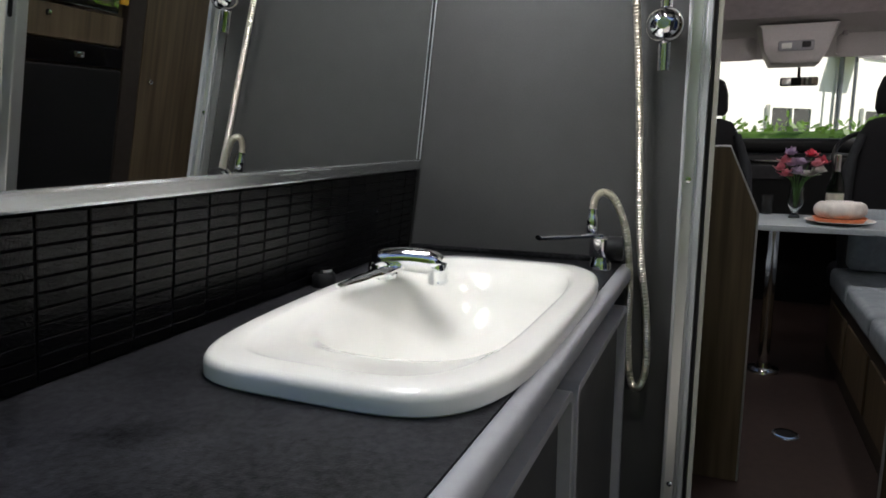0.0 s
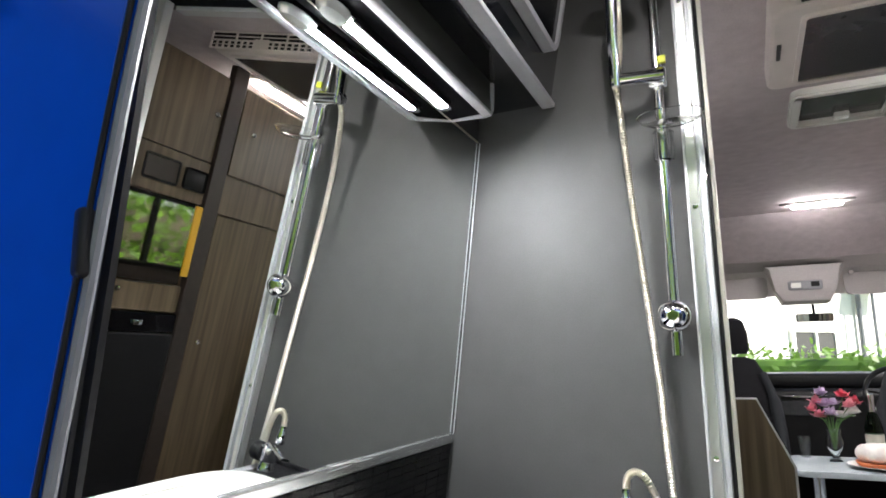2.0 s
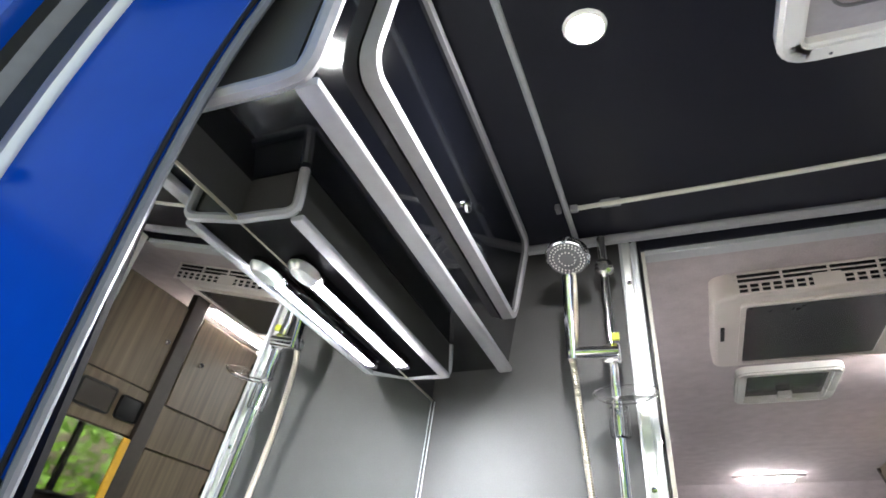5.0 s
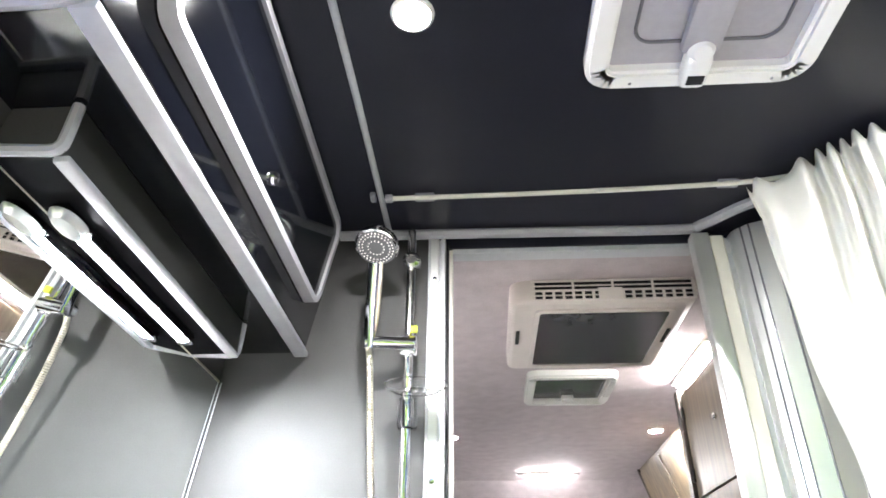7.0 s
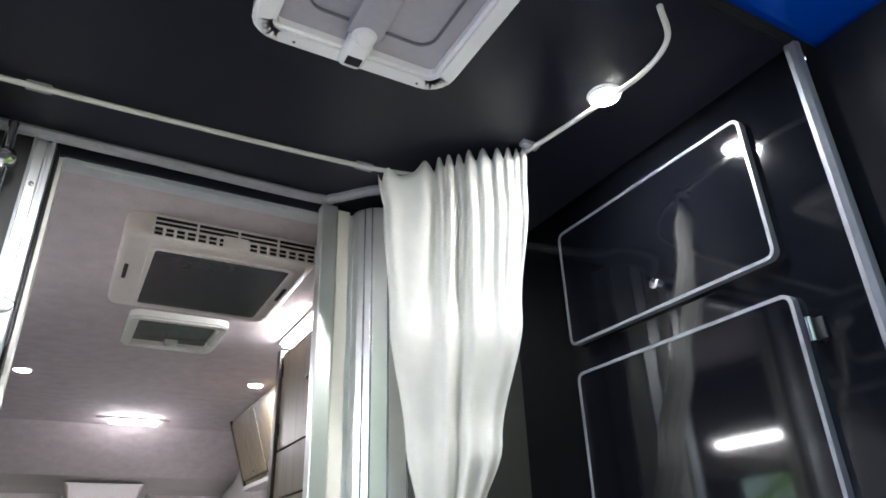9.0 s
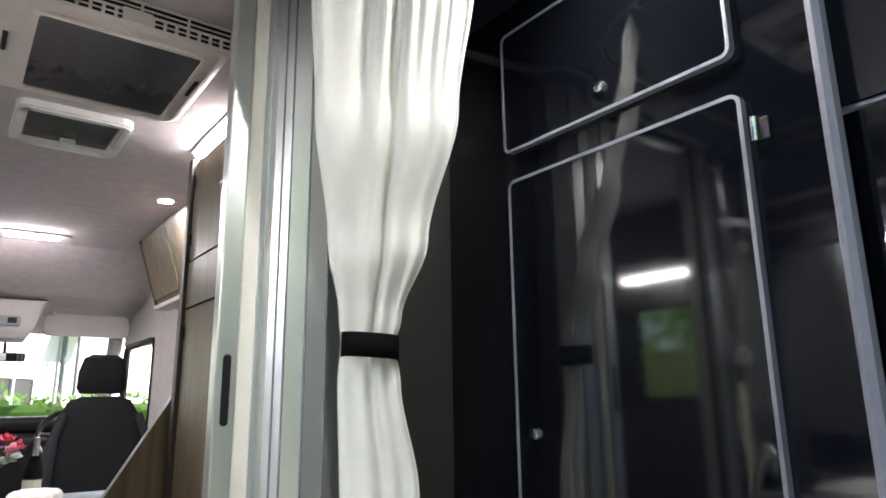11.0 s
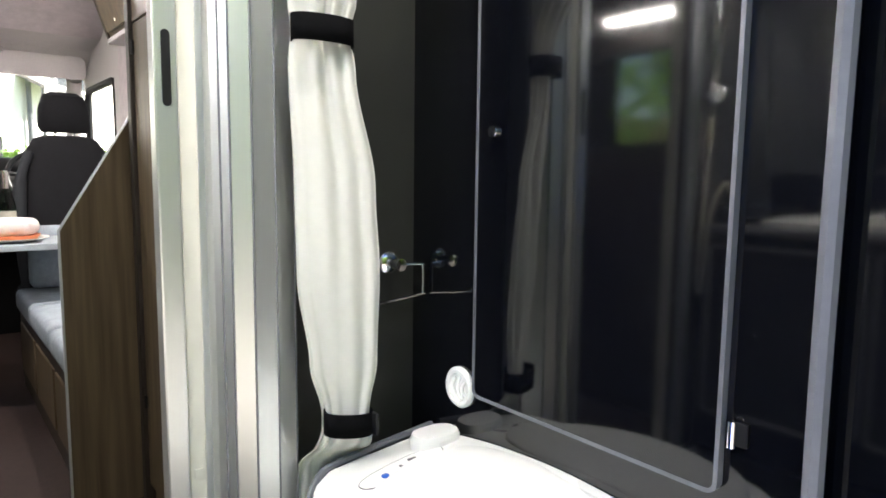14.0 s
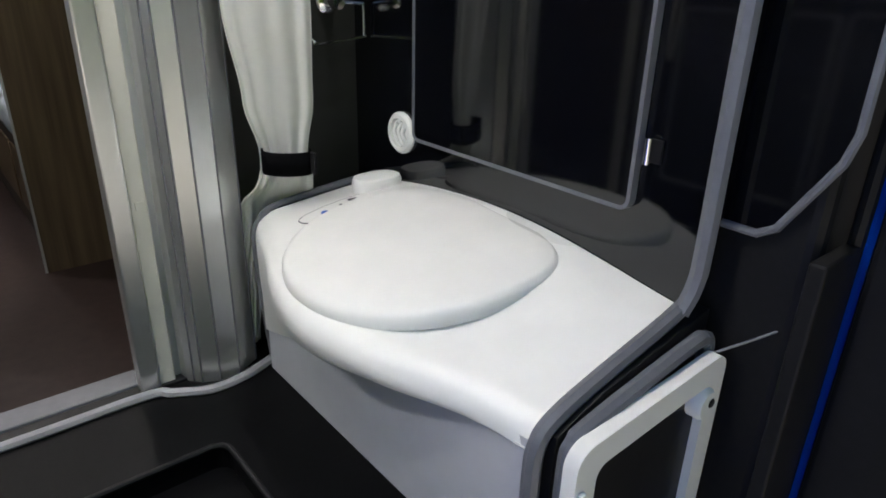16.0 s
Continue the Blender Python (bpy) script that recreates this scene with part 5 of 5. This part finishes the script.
fg = thing("fridge", (FX, 1.46, LIVING), "black built-in fridge under the drawer", "fridge")
part("door", box(FX - 0.01, FX + 0.0185, 1.385, 1.808, 0.02, 1.06, 0.006), BLACKP, fg)
part("fascia", box(FX - 0.008, FX + 0.0185, 1.385, 1.808, 1.066, 1.136, 0.003), GLOSS, fg)
part("latch", box(FX - 0.018, FX - 0.0085, 1.60, 1.64, 1.09, 1.11, 0.003), CHROME, fg)
tr = thing("strip_light", (0.845, 2.18, CEIL), "lit strip lamp under the ceiling beside the tall unit", "strip light")
part("body", box(0.815, 0.875, 1.95, 2.41, CEIL - 0.014, CEIL - 0.001, 0.005), WHITE, tr)
part("diffuser", box(0.822, 0.868, 1.98, 2.38, CEIL - 0.034, CEIL - 0.0145, 0.008), WARMTUBE, tr, "glowing diffuser")

# overhead lockers past the tall unit
oh = thing("overhead_cupboard", (1.12, 3.0, 1.79), "woodgrain overhead cupboard with a dark edge", "cupboard")
part("body", prism([(1.12, 1.79), (XR - 0.001, 1.79), (XR - 0.001, CEIL - 0.002), (1.0, CEIL - 0.002)], lambda u, v, w: (u, 2.44 + w, v), 1.56), WOODV, oh)
part("end_edge", prism([(1.112, 1.782), (XR - 0.001, 1.782), (XR - 0.001, CEIL - 0.003), (0.99, CEIL - 0.003)], lambda u, v, w: (u, 4.001 + w, v), 0.03), WOODDK, oh, "dark end board")
for y in (2.46, 2.97, 3.48):
    d = part("flap", prism(rounded(y, y + 0.49, 1.815, 2.135, 0.012, 2), lambda u, v, w: (1.12 - (v - 1.79) * 0.322 - 0.002 - w, u, v), 0.015, 0.002), WOODV, oh)
    part("knob", lathe([(0.007, 0), (0.01, 0.008), (0, 0.012)], (1.088, y + 0.245, 1.845), 14, (-1, 0, -0.3)), CHROME, d)
part("lamp_rail", box(1.10, 1.19, 2.45, 4.0, 1.762, 1.789, 0.006), CABTRIM, oh, "pale underside rail")

# air conditioner
ac = thing("air_conditioner", (0.40, 1.72, CEIL), "off-white ceiling air conditioner with a smoked panel", "air conditioner")
ACW = mat("off_white_ac_plastic", (0.66, 0.60, 0.57), 0.4, scale=20, vary=0.04)
sh = [[(u, v, z) for u, v in rounded(x0, x1, y0, y1, r, 6)] for x0, x1, y0, y1, z, r in ((0.168, 0.690, 1.513, 2.060, CEIL, 0.04), (0.168, 0.682, 1.511, 2.055, 2.130, 0.04), (0.169, 0.668, 1.512, 2.045, 2.107, 0.036), (0.173, 0.655, 1.517, 2.035, 2.099, 0.032), (0.182, 0.645, 1.525, 2.025, 2.096, 0.028))]
part("shell", loft(sh), ACW, ac)
part("panel_bezel", frame_ring(rounded(0.237, 0.622, 1.552, 1.996, 0.02), rounded(0.250, 0.608, 1.566, 1.982, 0.012), lambda u, v, w: (u, v, 2.0965 - w), 0.008), ACW, ac)
part("panel", prism(rounded(0.2495, 0.6085, 1.5655, 1.9825, 0.012), lambda u, v, w: (u, v, 2.0965 - w), 0.004), SMOKED, ac, "smoked grey panel")
GX0, GX1 = 0.232, 0.660
part("grille_back", box(GX0, GX1, 1.5085, 1.5105, 2.102, 2.159), RUBBER, ac)
for z0, z1 in ((2.156, 2.161), (2.1425, 2.145), (2.127, 2.132), (2.1140, 2.1162), (2.098, 2.1035)):
    part("louvre", box(GX0 - 0.006, GX1 + 0.004, 1.502, 1.508, z0, z1, 0.0008), ACW, ac)
for i in range(5):
    x = GX0 + i * (GX1 - GX0) / 4
    part("grille_rib", box(x - 0.003, x + 0.003, 1.503, 1.508, 2.132, 2.156), ACW, ac)
for i in range(17):
    x = GX0 + i * (GX1 - GX0) / 16
    part("grille_rib", box(x - 0.0035, x + 0.0035, 1.503, 1.508, 2.1035, 2.127), ACW, ac)
part("badge_block", box(0.405, 0.470, 1.498, 1.5015, 2.099, 2.134, 0.0015), ACW, ac)
part("latch", box(0.40, 0.45, 2.002, 2.018, 2.090, 2.0955, 0.002), ACW, ac)
for x in (0.188, 0.628):
    part("side_slot", box(x, x + 0.011, 1.70, 1.80, 2.092, 2.0955, 0.001), BLACKP, ac)
rh2 = hatch("living_roof_hatch", 0.25, 0.59, 2.24, 2.60, CEIL, 0.036, 0.04, "small white roof hatch with a dark blind", SMOKED)
part("catch", box(0.40, 0.45, 2.51, 2.545, CEIL - 0.03, CEIL - 0.009, 0.006), WHITE, rh2)
cl_ = thing("ceiling_lamp", (0.465, 4.1, CEIL), "slim lit ceiling lamp above the cab end", "ceiling light")
part("base", loft([[(x, y, z) for x, y in superoval(0.465, 4.12, a, b, 2.2, 32)] for a, b, z in ((0.20, 0.04, CEIL), (0.19, 0.035, CEIL - 0.012), (0.15, 0.028, CEIL - 0.016))]), CABTRIM, cl_)
part("diffuser", box(0.335, 0.595, 4.095, 4.145, CEIL - 0.032, CEIL - 0.0165, 0.007), CABTUBE, cl_, "glowing diffuser")
# benches with cushions
def bench_seat(x0, x1, label, front):
    b = thing("bench_seat", ((x0 + x1) / 2, 3.3, LIVING), label, "bench", "side benches")
    part("box_base", box(x0, x1, 2.43, 4.12, LIVING, 0.34), WOODDK, b)
    for k in range(3):
        y = 2.46 + k * 0.55
        part("base_door", box(front - 0.008, front + 0.008, y, y + 0.5, 0.02, 0.28, 0.004), WOODV, b)
    for k in range(3):
        y = 2.44 + k * 0.56
        part("seat_cushion", box(x0 - (0.02 if front == x0 else 0), x1 + (0.02 if front == x1 else 0), y, y + 0.545, 0.341, 0.455, 0.03, 3), CUSHION, b, "blue-grey fabric cushion")
    for k in range(2):
        y = 2.50 + k * 0.8
        xb = x1 - 0.02 if front == x0 else x0 + 0.02
        part("back_cushion", box(min(xb, xb + (-0.12 if front == x0 else 0.12)), max(xb, xb + (-0.12 if front == x0 else 0.12)), y, y + 0.74, 0.458, 0.82, 0.035, 3), CUSHION, b, "blue-grey fabric back cushion")


bench_seat(0.64, XR - 0.005, "bench with blue-grey cushions over dark lockers", 0.64)
bench_seat(XL + 0.005, 0.05, "bench with blue-grey cushions over dark lockers", 0.05)

pw = thing("pillow", (0.86, 4.0, 0.456), "grey scatter cushion propped on the bench", "cushion")
part("pad", box(0.68, 1.02, 3.97, 4.08, 0.457, 0.79, 0.045, 4), CUSHION, pw)

# table and what stands on it
tb = thing("table", (0.45, 3.85, LIVING), "pale table on a chrome leg", "table")
part("tabletop", prism(rounded(0.195, 0.87, 3.53, 4.10, 0.04), lambda u, v, w: (u, v, 0.712 + w), 0.028, 0.005), TABLETOP, tb)
part("leg", lathe([(0.028, 0), (0.028, 0.735)], (0.30, 3.73, LIVING + 0.045), 20), CHROME, tb)
part("foot", lathe([(0.085, 0), (0.08, 0.012), (0.04, 0.02), (0.032, 0.045)], (0.30, 3.73, LIVING), 24), CHROME, tb)
fd_ = thing("floor_socket", (0.351, 2.9, LIVING), "round steel table socket in the floor", "floor socket")
part("ring", lathe([(0.055, 0), (0.052, 0.005), (0.04, 0.006), (0.04, 0.001)], (0.351, 2.9, LIVING), 28), CHROME, fd_)
part("cap", lathe([(0.039, 0), (0.039, 0.003), (0, 0.003)], (0.351, 2.9, LIVING), 28), BLACKP, fd_)

va = thing("flower_vase", (0.40, 3.90, 0.74), "clear glass vase of pink, lilac and white flowers", "vase")
part("glass", lathe([(0.028, 0), (0.03, 0.004), (0.014, 0.03), (0.038, 0.07), (0.042, 0.10), (0.03, 0.135), (0.038, 0.165), (0.035, 0.165), (0.027, 0.135), (0.038, 0.10), (0.034, 0.07), (0.004, 0.034)], (0.40, 3.90, 0.74), 28), GLASS, va)
rng = random.Random(4)
HEADS = [(-0.11, 0.02, 0.27, PINK), (-0.075, -0.02, 0.235, PINK), (-0.04, 0.02, 0.30, LILAC), (-0.01, -0.03, 0.25, LILAC), (-0.05, 0.03, 0.37, LILAC), (0.02, 0.02, 0.31, LILAC), (0.06, 0.0, 0.235, WHITEP), (0.10, 0.02, 0.24, WHITEP), (0.13, -0.01, 0.26, WHITEP), (0.08, 0.03, 0.36, REDP), (0.14, 0.02, 0.315, REDP), (0.10, -0.02, 0.30, PINK), (-0.08, 0.03, 0.32, PINK)]
for dx, dy, h, m in HEADS:
    dx, h = dx * 0.78, 0.03 + h * 0.82
    c = Vector((0.40 + dx, 3.90 + dy, 0.74 + h))
    part("stem", tube(smoothline([(0.40 + dx * 0.05, 3.90, 0.80), (0.40 + dx * 0.3, 3.90 + dy * 0.4, 0.93), c], 4), 0.0022, 5), STEM, va)
    bl = bmesh.new()
    for ring_, n in ((0.9, 7), (0.55, 6), (0.2, 4)):
        for k in range(n):
            a = 2 * math.pi * (k + rng.random() * 0.5) / n
            d = Vector((math.cos(a) * ring_, math.sin(a) * ring_, 0.9 - ring_ * 0.7)).normalized()
            side = d.cross(Vector((0, 0, 1)))
            side = side.normalized() if side.length > 0.01 else Vector((1, 0, 0))
            r0, wd = 0.046 * rng.uniform(0.6, 1.1), 0.021 * rng.uniform(0.7, 1.2)
            d = (d + Vector((rng.uniform(-0.3, 0.3), rng.uniform(-0.3, 0.3), rng.uniform(-0.25, 0.25)))).normalized()
            tip = c + d * r0
            vs = [bl.verts.new(p) for p in (c, c + d * r0 * 0.55 + side * wd, tip + side * wd * 0.5, tip - side * wd * 0.5, c + d * r0 * 0.55 - side * wd)]
            bl.faces.new(vs)
    part("bloom", bl, m, va, "", False)
bo = thing("wine_bottle", (0.60, 4.05, 0.74), "dark green sparkling wine bottle with silver foil", "bottle")
part("glass", lathe([(0.04, 0), (0.043, 0.01), (0.043, 0.16), (0.034, 0.2), (0.017, 0.25), (0.0155, 0.265)], (0.60, 4.05, 0.74), 28), GREENGLASS, bo)
part("foil", lathe([(0.019, 0.235), (0.0165, 0.29), (0.019, 0.315), (0.017, 0.335), (0.0, 0.337)], (0.60, 4.05, 0.74), 24), FOIL, bo, "crinkled silver foil")
part("label", lathe([(0.0435, 0.04), (0.0437, 0.05), (0.0437, 0.12), (0.0435, 0.13)], (0.60, 4.05, 0.74), 28), LABEL, bo, "plain pale label")
pt = thing("cake_plate", (0.585, 3.72, 0.74), "white plate with an orange patterned rim", "plate")
part("dish", lathe([(0.07, 0), (0.10, 0.006), (0.155, 0.018), (0.157, 0.021), (0.10, 0.011), (0, 0.008)], (0.585, 3.72, 0.74), 36), WHITE, pt)
part("frill", lathe([(0.105, 0.012), (0.118, 0.03), (0.12, 0.034), (0.10, 0.03), (0.0, 0.025)], (0.585, 3.72, 0.74), 40), ORANGE, pt, "orange paper frill")
ca = thing("cake", (0.585, 3.72, 0.77), "white iced ring cake on a plate", "cake")
rings = []
for k in range(10):
    a = math.pi * k / 9
    rr_, zz_ = 0.062 + 0.046 * math.sin(a) ** 0.8, 0.812 - 0.042 * math.cos(a)
    if k == 9:
        rr_ = 0.02
    rings.append([(0.585 + rr_ * (1 + 0.10 * math.cos(6 * t)) * math.cos(t), 3.72 + rr_ * (1 + 0.10 * math.cos(6 * t)) * math.sin(t), zz_) for t in (2 * math.pi * m_ / 48 for m_ in range(48))])
part("sponge", loft(rings), CAKE, ca)
gl = thing("drinking_glass", (0.27, 4.05, 0.74), "clear drinking glass on the table", "glass")
part("tumbler", lathe([(0.028, 0), (0.034, 0.11), (0.031, 0.11), (0.026, 0.006)], (0.27, 4.05, 0.74), 24), GLASS, gl)

# ---- outside ----
structure("ground", box(-120, 120, -120, 160, -0.80, -0.75), GRASS, "lawn and verge round the parked van", "ground")
structure("pavement_drive", box(-7, 9, -5, 13, -0.749, -0.735), PAVE, "pale paved drive under the van", "pavement")
ho = thing("house", (1.5, 17, -0.75), "white rendered house with a grey roof opposite the windscreen", "house")
part("wall", box(-8, 12, 17, 23, -0.75, 5.2), RENDERW, ho)
part("roof", prism([(16.6, 5.2), (23.4, 5.2), (20, 8.6)], lambda u, v, w: (-8.5 + w, u, v), 21), ROOFT, ho)
for x in (-4.6, 0.3, 4.2, 8.0):
    for z in (0.6, 3.2):
        w_ = part("window", box(x, x + 1.5, 16.93, 17.0, z, z + 1.2, 0.0), SMOKED, ho)
        part("window_frame", frame_ring(rounded(x - 0.08, x + 1.58, z - 0.08, z + 1.28, 0.01, 1), rounded(x, x + 1.5, z, z + 1.2, 0.01, 1), lambda u, v, d: (u, 17.0 - d, v), 0.1), RENDERW, w_)
        part("mullion", box(x + 0.72, x + 0.78, 16.88, 16.93, z, z + 1.2), RENDERW, w_)
part("gutter_pipe", tube([(2.9, 16.9, -0.7), (2.9, 16.9, 5.1)], 0.06, 8), TRIMD, ho)
po = thing("porch_roof", (3.2, 15.8, 2.0), "small grey canopy over a doorway", "canopy")
part("canopy", prism([(16.4, 3.0), (17.0, 3.3), (17.0, 3.22), (16.4, 2.92)], lambda u, v, w: (2.6 + w, u, v), 1.2), ROOFT, po)
part("post", tube([(2.75, 16.5, -0.75), (2.75, 16.5, 2.98)], 0.04, 8), TRIMD, po)


for o in (ho, po):
    turn = Matrix.Translation((1.5, 17, 0)) @ pose(0, 0, 0, 0, 0, 55) @ Matrix.Translation((-1.5, -17, 0))
    o.matrix_world = turn @ o.matrix_world


def leaves(bm, rng, centre, spread, n, size):
    for _ in range(n):
        p = Vector((rng.uniform(-1, 1), rng.uniform(-1, 1), rng.uniform(-1, 1)))
        p = Vector(centre) + Vector((p.x * spread[0], p.y * spread[1], p.z * spread[2])) * 0.5
        d = Vector((rng.uniform(-1, 1), rng.uniform(-1, 1), rng.uniform(-0.6, 1))).normalized()
        s = d.orthogonal().normalized()
        L = size * rng.uniform(0.6, 1.3)
        bm.faces.new([bm.verts.new(q) for q in (p, p + d * L * 0.5 + s * L * 0.28, p + d * L, p + d * L * 0.5 - s * L * 0.28)])


rng = random.Random(7)
hb = bmesh.new()
for k in range(46):
    leaves(hb, rng, (-6 + k * 0.32, 10.5 + rng.uniform(-0.15, 0.15), 0.45 + rng.uniform(-0.06, 0.06)), (0.4, 0.9, 1.9), 230, 0.13)
box(-6, 8.6, 10.2, 10.8, -0.75, 1.25, 0.1, 2, hb)
hd = structure("hedge", hb, LEAF, "clipped green garden hedge in front of the house", "hedge")
hd["kind"] = "stuff"


def tree(x, y, h, seed):
    r = random.Random(seed)
    t = thing("tree", (x, y, -0.75), "leafy garden tree beside the parked van", "tree", "garden trees")
    part("trunk", tube(smoothline([(x, y, -0.75), (x + 0.1, y, h * 0.3), (x - 0.05, y + 0.1, h * 0.62)], 4), [0.22] * 3 + [0.17] * 3 + [0.12] * 3, 10), BARK, t)
    cr = bmesh.new()
    for k in range(34):
        a, e = r.uniform(0, 6.28), r.uniform(0.25, 1.0)
        c = (x + math.cos(a) * r.uniform(0.4, 2.0), y + math.sin(a) * r.uniform(0.4, 1.8), h * e)
        if k < 7:
            part("limb", tube([(x, y, h * 0.3 + k * 0.15), (c[0], c[1], c[2])], [0.07, 0.02], 6), BARK, t)
        leaves(cr, r, c, (1.3, 1.3, 1.0), 340, 0.24)
    tagged(part("crown", cr, LEAFB, t, "uneven green leaf crown", False), kind="stuff")


tree(-7.0, 3.4, 6.6, 5)
tree(-7.2, 0.0, 6.8, 6)
tree(-3.4, -6.5, 5.2, 1)
tree(0.3, -7.6, 6.0, 2)
tree(4.0, -6.6, 5.4, 3)
lb = bmesh.new()
for k in range(40):
    leaves(lb, rng, (-4.6 + rng.uniform(-0.2, 0.2), -1.0 + k * 0.28, 0.9 + rng.uniform(-0.2, 0.4)), (1.5, 0.5, 2.8), 130, 0.17)
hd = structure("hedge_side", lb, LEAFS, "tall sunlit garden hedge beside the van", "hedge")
hd["kind"] = "stuff"
# Plain dark slab for the shade between the leaves, no branches modelled.
hc = structure("hedge_side_shade", box(-6.1, -5.8, -1.2, 10.4, -0.75, 1.9, 0.1, 2), BARK, "dark slab behind the tall hedge standing in for its shaded depth", "hedge")
hc["kind"] = "stuff"
bb = bmesh.new()
for k in range(50):
    leaves(bb, rng, (-8 + k * 0.34, -8.8 + rng.uniform(-0.3, 0.3), 0.6 + rng.uniform(-0.6, 0.9)), (0.5, 0.5, 1.6), 150, 0.2)
box(-8.5, 9.5, -9.4, -9.0, -0.75, 1.9, 0.1, 2, bb)
hd = structure("hedge_rear", bb, LEAF, "tall garden hedge behind the van", "hedge")
hd["kind"] = "stuff"

# ---- mosaic tiles of the splashback ----
sb = structure("splashback", prism([(0.298, 0.922), (1.265, 0.922), (1.265, 1.0975), (0.298, 1.0975)], lambda u, v, w: wall_left(u, v, w), 0.004), GROUT, "dark grout bed of the mosaic splashback", "splashback")
tb_ = box(-0.0283, 0.0283, -0.0074, 0.0074, 0, 0.0045, 0.0012, 1)
tile_me = finish(tb_, "tile", TILE)
for r_ in range(11):
    for c_ in range(16):
        y, z = 0.329 + c_ * 0.0601, 0.9305 + r_ * 0.01585
        o = new("tile", tile_me)
        o.parent = sb
        o.matrix_world = Matrix(((-0.03, LEAN, 1, left_x(z, y) + 0.004), (1, 0, 0, y), (0, 1, -LEAN, z), (0, 0, 0, 1))) @ pose(0, 0, 0, random.uniform(-0.7, 0.7), random.uniform(-0.7, 0.7), 0)
